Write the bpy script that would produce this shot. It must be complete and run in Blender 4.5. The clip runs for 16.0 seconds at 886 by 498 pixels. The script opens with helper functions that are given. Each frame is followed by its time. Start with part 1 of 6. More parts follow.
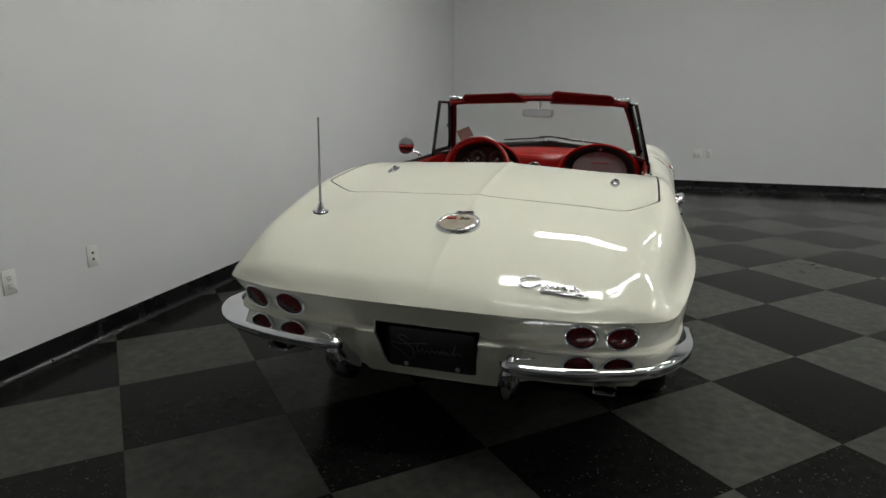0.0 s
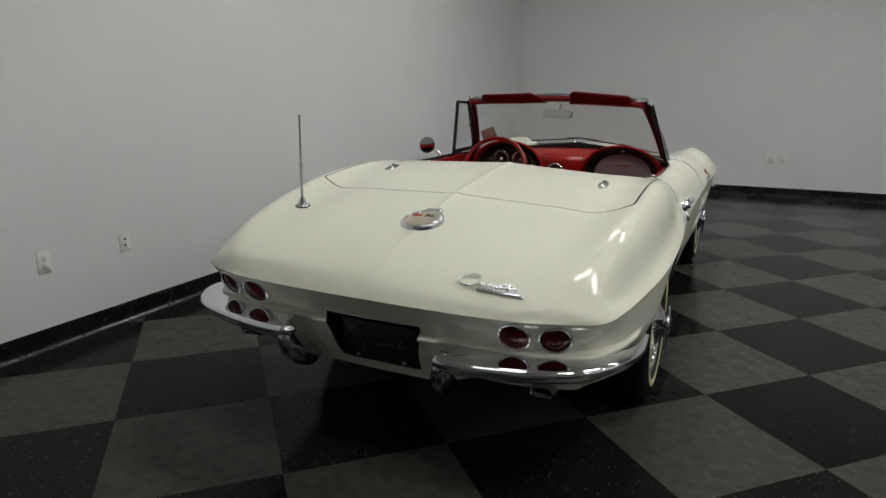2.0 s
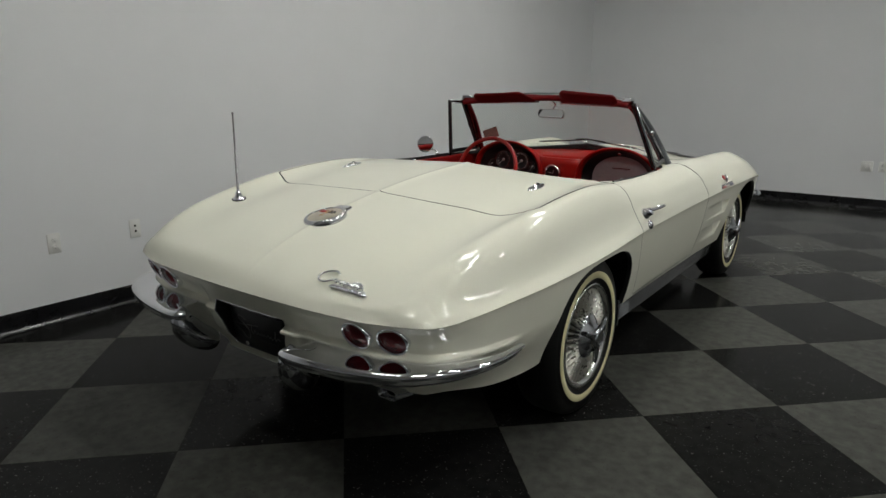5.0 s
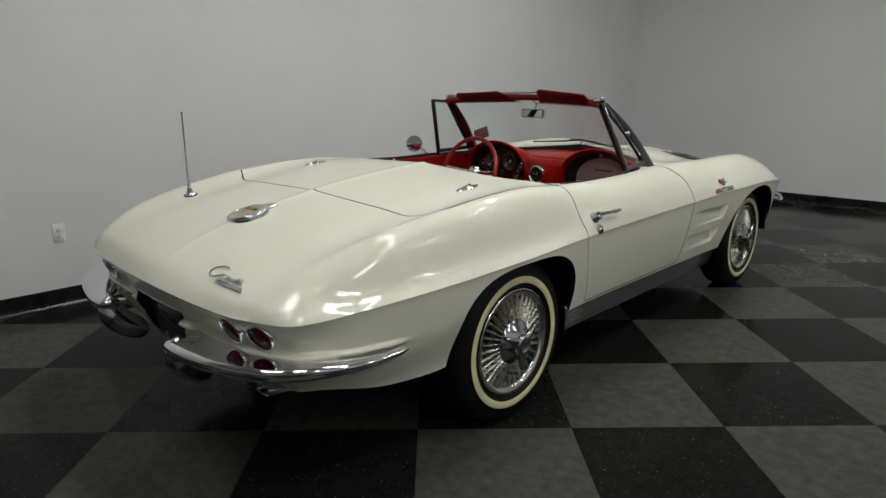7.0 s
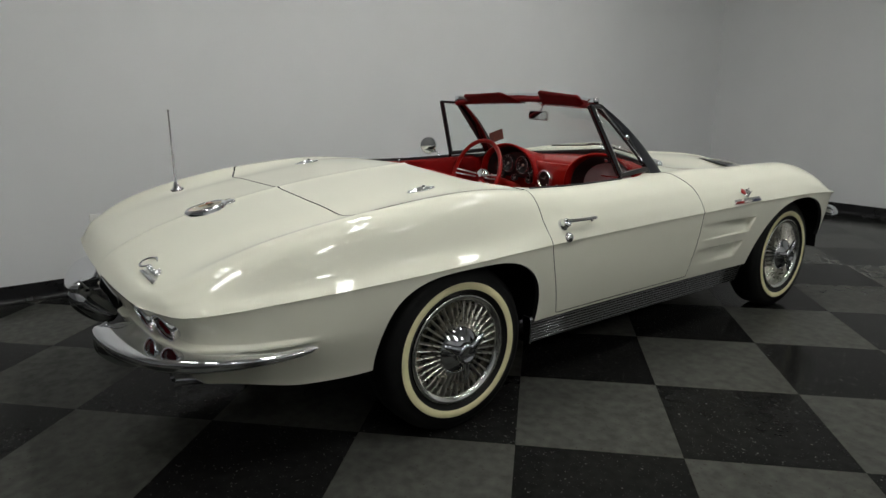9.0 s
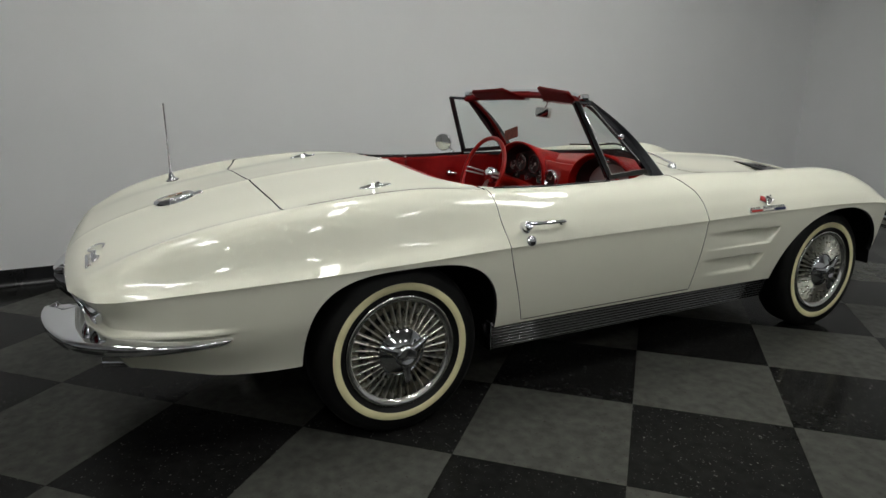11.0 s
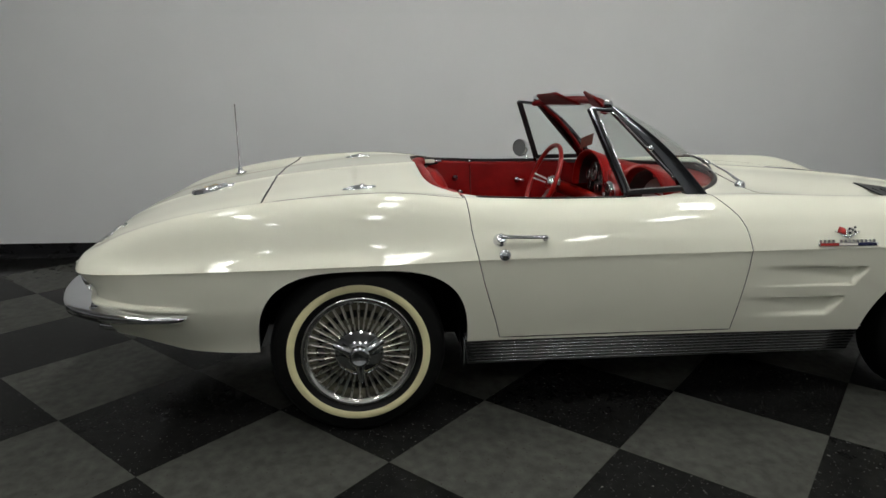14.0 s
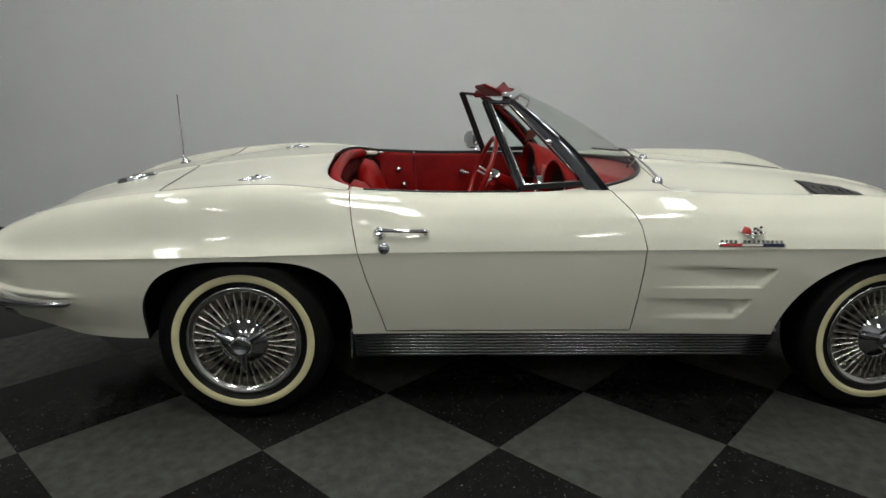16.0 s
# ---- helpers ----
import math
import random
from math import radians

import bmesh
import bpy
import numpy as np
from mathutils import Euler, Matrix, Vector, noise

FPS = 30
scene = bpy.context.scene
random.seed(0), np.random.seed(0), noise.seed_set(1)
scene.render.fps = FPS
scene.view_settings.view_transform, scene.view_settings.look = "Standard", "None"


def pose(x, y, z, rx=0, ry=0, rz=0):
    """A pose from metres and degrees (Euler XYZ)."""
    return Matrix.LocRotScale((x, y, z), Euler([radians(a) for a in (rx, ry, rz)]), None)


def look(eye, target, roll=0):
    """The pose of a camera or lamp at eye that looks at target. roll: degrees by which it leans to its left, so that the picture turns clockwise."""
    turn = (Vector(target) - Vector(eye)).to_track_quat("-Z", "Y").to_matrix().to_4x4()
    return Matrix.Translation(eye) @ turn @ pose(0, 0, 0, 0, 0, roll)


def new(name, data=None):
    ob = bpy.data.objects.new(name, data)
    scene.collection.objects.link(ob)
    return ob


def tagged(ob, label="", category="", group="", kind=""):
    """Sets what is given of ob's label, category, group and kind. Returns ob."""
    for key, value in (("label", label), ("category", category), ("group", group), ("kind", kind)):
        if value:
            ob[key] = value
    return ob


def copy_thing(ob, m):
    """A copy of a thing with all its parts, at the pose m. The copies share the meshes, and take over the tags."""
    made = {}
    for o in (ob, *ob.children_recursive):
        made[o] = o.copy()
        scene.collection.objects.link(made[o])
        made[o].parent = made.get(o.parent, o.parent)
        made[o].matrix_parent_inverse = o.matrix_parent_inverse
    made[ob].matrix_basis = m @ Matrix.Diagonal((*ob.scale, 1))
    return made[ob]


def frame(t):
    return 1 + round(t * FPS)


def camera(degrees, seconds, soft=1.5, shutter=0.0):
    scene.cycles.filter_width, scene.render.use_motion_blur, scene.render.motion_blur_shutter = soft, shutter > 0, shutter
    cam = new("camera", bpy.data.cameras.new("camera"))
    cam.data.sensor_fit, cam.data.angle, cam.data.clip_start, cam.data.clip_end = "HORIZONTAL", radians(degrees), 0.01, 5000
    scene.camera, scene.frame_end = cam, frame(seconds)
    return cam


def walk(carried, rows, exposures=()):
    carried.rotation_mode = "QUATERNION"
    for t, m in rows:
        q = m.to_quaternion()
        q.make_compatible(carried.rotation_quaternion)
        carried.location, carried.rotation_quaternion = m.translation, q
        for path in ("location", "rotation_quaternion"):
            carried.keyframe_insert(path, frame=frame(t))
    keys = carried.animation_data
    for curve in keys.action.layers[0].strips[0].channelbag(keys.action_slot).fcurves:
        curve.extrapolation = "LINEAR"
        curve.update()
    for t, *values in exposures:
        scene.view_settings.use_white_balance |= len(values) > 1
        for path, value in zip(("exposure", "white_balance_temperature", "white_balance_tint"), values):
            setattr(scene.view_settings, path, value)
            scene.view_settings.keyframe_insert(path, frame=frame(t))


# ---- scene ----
cam = camera(69.6, 16.0)
PATH = [
    (0, (0.642, -2.86, 1.316), (0.06, -1.01, 0.83), -0.0),
    (0.5, (0.744, -2.84, 1.312), (0.094, -1.01, 0.83), 0.0),
    (1, (0.852, -2.81, 1.309), (0.125, -1.01, 0.827), 0.0),
    (1.5, (0.961, -2.774, 1.309), (0.174, -1.0, 0.828), 0.0),
    (2, (1.082, -2.728, 1.307), (0.243, -0.977, 0.825), 0.1),
    (2.5, (1.2, -2.683, 1.304), (0.304, -0.96, 0.827), 0.1),
    (3, (1.316, -2.625, 1.304), (0.384, -0.921, 0.826), 0.0),
    (3.5, (1.429, -2.552, 1.3), (0.432, -0.885, 0.823), 0.0),
    (3.7, (1.48, -2.521, 1.3), (0.463, -0.866, 0.823), -0.1),
    (5.8, (1.957, -2.148, 1.295), (0.718, -0.65, 0.82), 0.1),
    (6, (2.009, -2.109, 1.29), (0.752, -0.626, 0.818), 0.0),
    (6.5, (2.125, -1.995, 1.298), (0.82, -0.557, 0.819), -0.0),
    (7, (2.238, -1.881, 1.299), (0.886, -0.488, 0.817), -0.1),
    (7.5, (2.338, -1.765, 1.297), (0.928, -0.426, 0.831), -0.1),
    (8, (2.431, -1.641, 1.287), (0.97, -0.358, 0.821), -0.1),
    (8.5, (2.515, -1.514, 1.278), (0.999, -0.296, 0.81), 0.0),
    (9, (2.591, -1.391, 1.278), (1.026, -0.238, 0.81), 0.1),
    (9.5, (2.667, -1.261, 1.269), (1.066, -0.157, 0.801), 0.2),
    (9.7, (2.696, -1.204, 1.258), (1.076, -0.127, 0.796), 0.2),
    (11.8, (2.919, -0.631, 1.285), (1.118, 0.082, 0.792), 0.4),
    (12, (2.943, -0.567, 1.288), (1.12, 0.094, 0.794), 0.4),
    (12.5, (2.974, -0.431, 1.289), (1.114, 0.113, 0.795), 0.6),
    (13, (3.008, -0.279, 1.284), (1.116, 0.146, 0.796), 0.7),
    (13.5, (3.03, -0.129, 1.294), (1.121, 0.212, 0.801), 0.8),
    (14, (3.054, 0.028, 1.288), (1.128, 0.28, 0.811), 0.8),
    (14.5, (3.064, 0.181, 1.3), (1.136, 0.376, 0.807), 0.9),
    (15, (3.077, 0.337, 1.302), (1.146, 0.482, 0.801), 0.9),
    (15.5, (3.086, 0.496, 1.302), (1.154, 0.62, 0.801), 0.9),
    (16, (3.091, 0.654, 1.305), (1.159, 0.749, 0.796), 0.9),
]
walk(cam, [(t, look(eye, target, roll)) for t, eye, target, roll in PATH])

# ---------------------------------------------------------------- world: a closed room, next to no light from outside
world = bpy.data.worlds.new("world")
world.use_nodes = True
world.node_tree.nodes["Background"].inputs["Color"].default_value = (0.5, 0.5, 0.5, 1)
world.node_tree.nodes["Background"].inputs["Strength"].default_value = 0.02
scene.world = world
scene.view_settings.exposure = 0.0

# ---------------------------------------------------------------- materials
def mat(name, color, rough=0.5, metal=0.0, coat=0.0, noise_scale=0.0, vary=0.0, bump=0.0, bump_scale=200.0, spec=0.5, rough_vary=0.0):
    m = bpy.data.materials.new(name)
    m.use_nodes = True
    nt = m.node_tree
    b = nt.nodes["Principled BSDF"]
    b.inputs["Base Color"].default_value = (*color, 1)
    b.inputs["Roughness"].default_value = rough
    b.inputs["Metallic"].default_value = metal
    b.inputs["Coat Weight"].default_value = coat
    b.inputs["Coat Roughness"].default_value = 0.02
    b.inputs["Specular IOR Level"].default_value = spec
    co = nt.nodes.new("ShaderNodeTexCoord")
    if vary:
        n = nt.nodes.new("ShaderNodeTexNoise")
        n.inputs["Scale"].default_value = noise_scale
        n.inputs["Detail"].default_value = 6
        nt.links.new(co.outputs["Object"], n.inputs["Vector"])
        r = nt.nodes.new("ShaderNodeValToRGB")
        r.color_ramp.elements[0].position, r.color_ramp.elements[1].position = 0.3, 0.7
        r.color_ramp.elements[0].color = (*[c * (1 - vary) for c in color], 1)
        r.color_ramp.elements[1].color = (*[min(1, c * (1 + vary)) for c in color], 1)
        nt.links.new(n.outputs["Fac"], r.inputs["Fac"])
        nt.links.new(r.outputs["Color"], b.inputs["Base Color"])
        if rough_vary:
            q = nt.nodes.new("ShaderNodeMapRange")
            q.inputs["To Min"].default_value, q.inputs["To Max"].default_value = rough - rough_vary, rough + rough_vary
            nt.links.new(n.outputs["Fac"], q.inputs["Value"])
            nt.links.new(q.outputs["Result"], b.inputs["Roughness"])
    if bump:
        n2 = nt.nodes.new("ShaderNodeTexNoise")
        n2.inputs["Scale"].default_value = bump_scale
        n2.inputs["Detail"].default_value = 4
        nt.links.new(co.outputs["Object"], n2.inputs["Vector"])
        bp = nt.nodes.new("ShaderNodeBump")
        bp.inputs["Strength"].default_value = bump
        bp.inputs["Distance"].default_value = 0.002
        nt.links.new(n2.outputs["Fac"], bp.inputs["Height"])
        nt.links.new(bp.outputs["Normal"], b.inputs["Normal"])
    return m


def tile_material(name, base, fleck, low):
    """Vinyl composition tile: a mottled base with small flecks, polished."""
    m = mat(name, base, 0.2, spec=0.04)
    nt = m.node_tree
    b = nt.nodes["Principled BSDF"]
    geo = nt.nodes.new("ShaderNodeNewGeometry")
    info = nt.nodes.new("ShaderNodeObjectInfo")
    add = nt.nodes.new("ShaderNodeVectorMath")
    add.operation = "ADD"
    comb = nt.nodes.new("ShaderNodeCombineXYZ")
    mul = nt.nodes.new("ShaderNodeMath")
    mul.operation = "MULTIPLY"
    mul.inputs[1].default_value = 37.0
    nt.links.new(info.outputs["Random"], mul.inputs[0])
    nt.links.new(mul.outputs[0], comb.inputs["Z"])
    nt.links.new(geo.outputs["Position"], add.inputs[0])
    nt.links.new(comb.outputs[0], add.inputs[1])
    n = nt.nodes.new("ShaderNodeTexNoise")
    n.inputs["Scale"].default_value, n.inputs["Detail"].default_value = 22.0, 8.0
    nt.links.new(add.outputs[0], n.inputs["Vector"])
    r = nt.nodes.new("ShaderNodeValToRGB")
    r.color_ramp.elements[0].position, r.color_ramp.elements[1].position = 0.32, 0.68
    r.color_ramp.elements[0].color = (*[c * 0.8 for c in base], 1)
    r.color_ramp.elements[1].color = (*[c * 1.2 for c in base], 1)
    nt.links.new(n.outputs["Fac"], r.inputs["Fac"])
    n2 = nt.nodes.new("ShaderNodeTexNoise")
    n2.inputs["Scale"].default_value, n2.inputs["Detail"].default_value, n2.inputs["Roughness"].default_value = 95.0, 3.0, 0.6
    nt.links.new(add.outputs[0], n2.inputs["Vector"])
    r2 = nt.nodes.new("ShaderNodeValToRGB")
    r2.color_ramp.elements[0].position, r2.color_ramp.elements[1].position = low, low + 0.04
    nt.links.new(n2.outputs["Fac"], r2.inputs["Fac"])
    mix = nt.nodes.new("ShaderNodeMix")
    mix.data_type = "RGBA"
    mix.inputs["B"].default_value = (*fleck, 1)
    nt.links.new(r2.outputs["Color"], mix.inputs["Factor"])
    nt.links.new(r.outputs["Color"], mix.inputs["A"])
    # each tile a little lighter or darker than the next
    hsv = nt.nodes.new("ShaderNodeHueSaturation")
    mr = nt.nodes.new("ShaderNodeMapRange")
    mr.inputs["To Min"].default_value, mr.inputs["To Max"].default_value = 0.88, 1.12
    nt.links.new(info.outputs["Random"], mr.inputs["Value"])
    nt.links.new(mr.outputs["Result"], hsv.inputs["Value"])
    nt.links.new(mix.outputs["Result"], hsv.inputs["Color"])
    nt.links.new(hsv.outputs["Color"], b.inputs["Base Color"])
    # scuffed polish
    n3 = nt.nodes.new("ShaderNodeTexNoise")
    n3.inputs["Scale"].default_value, n3.inputs["Detail"].default_value = 6.0, 7.0
    nt.links.new(add.outputs[0], n3.inputs["Vector"])
    q = nt.nodes.new("ShaderNodeMapRange")
    q.inputs["To Min"].default_value, q.inputs["To Max"].default_value = 0.09, 0.22
    nt.links.new(n3.outputs["Fac"], q.inputs["Value"])
    nt.links.new(q.outputs["Result"], b.inputs["Roughness"])
    bp = nt.nodes.new("ShaderNodeBump")
    bp.inputs["Strength"].default_value, bp.inputs["Distance"].default_value = 0.12, 0.0015
    nt.links.new(n.outputs["Fac"], bp.inputs["Height"])
    nt.links.new(bp.outputs["Normal"], b.inputs["Normal"])
    return m


def glass(name, tint):
    """Thin clear pane: light goes straight through, gloss by Fresnel."""
    m = bpy.data.materials.new(name)
    m.use_nodes = True
    nt = m.node_tree
    nt.nodes.remove(nt.nodes["Principled BSDF"])
    clear = nt.nodes.new("ShaderNodeBsdfTransparent")
    clear.inputs["Color"].default_value = (*tint, 1)
    gloss = nt.nodes.new("ShaderNodeBsdfGlossy")
    gloss.inputs["Roughness"].default_value = 0.02
    weight = nt.nodes.new("ShaderNodeLayerWeight")
    weight.inputs["Blend"].default_value = 0.5
    power = nt.nodes.new("ShaderNodeMath")
    power.operation = "POWER"
    power.inputs[1].default_value = 4.0
    nt.links.new(weight.outputs["Facing"], power.inputs[0])
    gain = nt.nodes.new("ShaderNodeMath")
    gain.operation = "MULTIPLY_ADD"
    gain.inputs[1].default_value, gain.inputs[2].default_value = 0.20, 0.010
    nt.links.new(power.outputs[0], gain.inputs[0])
    mix = nt.nodes.new("ShaderNodeMixShader")
    nt.links.new(gain.outputs[0], mix.inputs[0])
    nt.links.new(clear.outputs[0], mix.inputs[1])
    nt.links.new(gloss.outputs[0], mix.inputs[2])
    nt.links.new(mix.outputs[0], nt.nodes["Material Output"].inputs["Surface"])
    return m


def glow(name, color, strength):
    m = bpy.data.materials.new(name)
    m.use_nodes = True
    b = m.node_tree.nodes["Principled BSDF"]
    b.inputs["Base Color"].default_value = (0.8, 0.8, 0.8, 1)
    b.inputs["Emission Color"].default_value = (*color, 1)
    b.inputs["Emission Strength"].default_value = strength
    return m


PAINT = mat("cream_paint", (0.755, 0.75, 0.635), 0.7, coat=0.75, noise_scale=3.0, vary=0.012, spec=0.05)
CHROME = mat("chrome", (0.76, 0.77, 0.80), 0.035, 1.0, noise_scale=9.0, vary=0.03, rough_vary=0.015)
# pillar and vent post chrome, dark reflections put into the base colour
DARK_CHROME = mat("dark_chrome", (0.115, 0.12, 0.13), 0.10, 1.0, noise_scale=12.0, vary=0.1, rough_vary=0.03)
BRIGHT_RIM = mat("polished_rim", (0.62, 0.62, 0.60), 0.13, 1.0, noise_scale=30.0, vary=0.04, rough_vary=0.04)
# chrome with the dark room's reflection put into its base colour
DIM_CHROME = mat("dimmed_chrome", (0.42, 0.43, 0.45), 0.09, 1.0, noise_scale=14.0, vary=0.08, rough_vary=0.03)
RIB = mat("ribbed_alloy", (0.24, 0.24, 0.25), 0.2, 1.0, noise_scale=20.0, vary=0.06, rough_vary=0.04)
ALLOY = mat("polished_alloy", (0.66, 0.65, 0.60), 0.28, 1.0, noise_scale=60.0, vary=0.06, rough_vary=0.05)
DISC = mat("wheel_disc_alloy", (0.115, 0.108, 0.078), 0.45, 0.6, noise_scale=35.0, vary=0.15)
RUBBER = mat("tyre_rubber", (0.0045, 0.0045, 0.0045), 0.5, spec=0.18, noise_scale=30.0, vary=0.2, bump=0.15, bump_scale=400)
WHITEWALL = mat("whitewall_rubber", (0.70, 0.65, 0.385), 0.55, noise_scale=14.0, vary=0.06, bump=0.1, bump_scale=300)
BLACK = mat("black_underside", (0.004, 0.004, 0.004), 0.8, spec=0.1, noise_scale=15.0, vary=0.3)
BLACK_TRIM = mat("black_trim", (0.012, 0.012, 0.013), 0.3, noise_scale=30.0, vary=0.2)
RED_VINYL = mat("red_vinyl", (0.25, 0.0045, 0.0035), 0.42, spec=0.14, noise_scale=25.0, vary=0.1, bump=0.35, bump_scale=900, rough_vary=0.06)
# red vinyl darkened for the door trim, which gets less light
RED_DOOR = mat("shaded_red_vinyl", (0.185, 0.003, 0.003), 0.4, spec=0.14, noise_scale=18.0, vary=0.14, bump=0.35, bump_scale=900, rough_vary=0.06)
RED_VISOR = mat("dark_red_vinyl", (0.15, 0.003, 0.004), 0.55, spec=0.2, noise_scale=25.0, vary=0.12, bump=0.35, bump_scale=900)
FROSTED = mat("brushed_panel", (0.40, 0.375, 0.38), 0.42, 0.25, noise_scale=45.0, vary=0.05)
RED_PAINT = mat("red_paint", (0.31, 0.007, 0.004), 0.28, coat=0.2, noise_scale=12.0, vary=0.05)
RED_CARPET = mat("red_carpet", (0.13, 0.005, 0.005), 0.95, noise_scale=120.0, vary=0.3, bump=0.8, bump_scale=700)
LENS_RED = mat("tail_lens", (0.075, 0.003, 0.006), 0.26, coat=0.06, spec=0.2, noise_scale=80.0, vary=0.15)
GAUGE = mat("gauge_face", (0.015, 0.015, 0.016), 0.3, coat=0.6, noise_scale=30.0, vary=0.1)
MAST = mat("tarnished_mast", (0.22, 0.22, 0.22), 0.35, 0.9, noise_scale=40.0, vary=0.15)
SILVER = mat("satin_silver", (0.55, 0.55, 0.54), 0.35, 0.8, noise_scale=40.0, vary=0.05)
TAN_INK = mat("tan_enamel", (0.40, 0.36, 0.28), 0.35, noise_scale=50.0, vary=0.05)
WHITE_INK = mat("white_enamel", (0.58, 0.56, 0.5), 0.3, noise_scale=50.0, vary=0.03)
RED_INK = mat("red_enamel", (0.36, 0.02, 0.015), 0.3, noise_scale=50.0, vary=0.05)
BLUE_INK = mat("blue_enamel", (0.012, 0.016, 0.06), 0.3, noise_scale=50.0, vary=0.05)
GLASS = glass("clear_glass", (0.955, 0.975, 0.965))
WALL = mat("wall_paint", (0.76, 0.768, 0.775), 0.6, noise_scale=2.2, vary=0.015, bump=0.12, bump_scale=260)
# tones of the unseen east and south walls, set for their bounce light
GREY_BOUNCE = mat("grey_bounce_wall", (0.6, 0.605, 0.61), 0.6, noise_scale=2.2, vary=0.03, bump=0.12, bump_scale=260)
DARK_BOUNCE = mat("dark_bounce_wall", (0.36, 0.36, 0.37), 0.6, noise_scale=2.2, vary=0.03, bump=0.12, bump_scale=260)
CEIL = mat("ceiling_tile", (0.7, 0.7, 0.68), 0.9, noise_scale=120.0, vary=0.06, bump=0.4, bump_scale=350)
COVE = mat("vinyl_cove_base", (0.01, 0.01, 0.011), 0.28, noise_scale=8.0, vary=0.25, rough_vary=0.08)
SLAB = mat("floor_adhesive", (0.012, 0.012, 0.012), 0.8, noise_scale=20.0, vary=0.2)
PLASTIC = mat("white_plastic", (0.7, 0.7, 0.67), 0.35, noise_scale=30.0, vary=0.03)
DARK_TILE = tile_material("charcoal_tile", (0.0105, 0.0105, 0.0101), (0.125, 0.125, 0.12), 0.66)
GREY_TILE = tile_material("grey_tile", (0.053, 0.054, 0.048), (0.029, 0.018, 0.017), 0.66)
LAMP = glow("lamp_diffuser", (0.98, 0.985, 0.95), 30.2)
LAMP_WEAK = glow("weak_lamp_diffuser", (0.98, 0.985, 0.95), 16.0)  # one fixture dimmed to darken the west wall's south end


# ---------------------------------------------------------------- mesh helpers
def part(name, bm, material, parent=None, label="", smooth=True):
    me = bpy.data.meshes.new(name)
    for f in bm.faces:
        f.smooth = smooth
    bm.to_mesh(me)
    bm.free()
    for m in (material if isinstance(material, (list, tuple)) else [material]):
        me.materials.append(m)
    ob = new(name, me)
    if parent:
        ob.parent = parent
    if label:
        tagged(ob, label)
    return ob


def thing(name, label, category, m=None, group="", kind=""):
    ob = new(name)
    ob.empty_display_size = 0.1
    if m is not None:
        ob.matrix_basis = m
    return tagged(ob, label, category, group, kind)


def box(bm, x0, y0, z0, x1, y1, z1, bevel=0.0, seg=2):
    r = bmesh.ops.create_cube(bm, size=1, matrix=Matrix.Translation(((x0 + x1) / 2, (y0 + y1) / 2, (z0 + z1) / 2)) @ Matrix.Diagonal((x1 - x0, y1 - y0, z1 - z0, 1)))
    if bevel:
        es = list({e for v in r["verts"] for e in v.link_edges})
        bmesh.ops.bevel(bm, geom=es, offset=bevel, segments=seg, affect="EDGES", profile=0.5)
    return bm


def lathe(bm, prof, n=48, m=Matrix(), closed=False):
    """A solid of revolution about z from (radius, height) rows."""
    rings = [[bm.verts.new(m @ Vector((r * math.cos(2 * math.pi * i / n), r * math.sin(2 * math.pi * i / n), h))) for i in range(n)] for r, h in prof]
    pairs = list(zip(rings, rings[1:])) + ([(rings[-1], rings[0])] if closed else [])
    for a, b in pairs:
        for i in range(n):
            bm.faces.new((a[i], a[(i + 1) % n], b[(i + 1) % n], b[i]))
    return rings


def tube(bm, pts, r, n=10, closed=False, flat=1.0, up=None, cap=True):
    """A tube of radius r (a number or one a point) along pts."""
    pts = [Vector(p) for p in pts]
    k = len(pts)
    rings, last = [], None
    for i, p in enumerate(pts):
        a = pts[(i - 1) % k] if closed or i else pts[0]
        b = pts[(i + 1) % k] if closed or i < k - 1 else pts[-1]
        d = (b - a).normalized()
        if up is not None:
            s = d.cross(Vector(up))
        elif last is None:
            s = d.cross(Vector((0, 0, 1)) if abs(d.z) < 0.9 else Vector((1, 0, 0)))
        else:
            s = last - d * last.dot(d)
        s.normalize()
        last = s
        w = s.cross(d)
        rr = r[i] if isinstance(r, (list, tuple)) else r
        rings.append([bm.verts.new(p + (s * math.cos(2 * math.pi * j / n) + w * flat * math.sin(2 * math.pi * j / n)) * rr) for j in range(n)])
    pairs = list(zip(rings, rings[1:])) + ([(rings[-1], rings[0])] if closed else [])
    for a, b in pairs:
        for j in range(n):
            bm.faces.new((a[j], a[(j + 1) % n], b[(j + 1) % n], b[j]))
    if cap and not closed:
        bm.faces.new(rings[0])
        bm.faces.new(rings[-1][::-1])
    return rings


def strap(bm, pts, across, wide, thick):
    """A flat bar along pts: wide along across, thick the other way, edges eased."""
    rows = []
    for i, p in enumerate(pts):
        d = (Vector(pts[min(i + 1, len(pts) - 1)]) - Vector(pts[max(i - 1, 0)])).normalized()
        a = (Vector(across) - d * d.dot(Vector(across))).normalized()
        n = d.cross(a)
        w = wide[i] if isinstance(wide, (list, tuple)) else wide
        e = min(thick, w) * 0.25
        rows.append([Vector(p) + a * u + n * v for u, v in ((-w / 2 + e, -thick / 2), (w / 2 - e, -thick / 2), (w / 2, -thick / 2 + e), (w / 2, thick / 2 - e), (w / 2 - e, thick / 2), (-w / 2 + e, thick / 2), (-w / 2, thick / 2 - e), (-w / 2, -thick / 2 + e))])
    vs = sheet(bm, rows, closed=True)
    bm.faces.new(vs[0])
    bm.faces.new(vs[-1][::-1])
    bmesh.ops.recalc_face_normals(bm, faces=bm.faces)


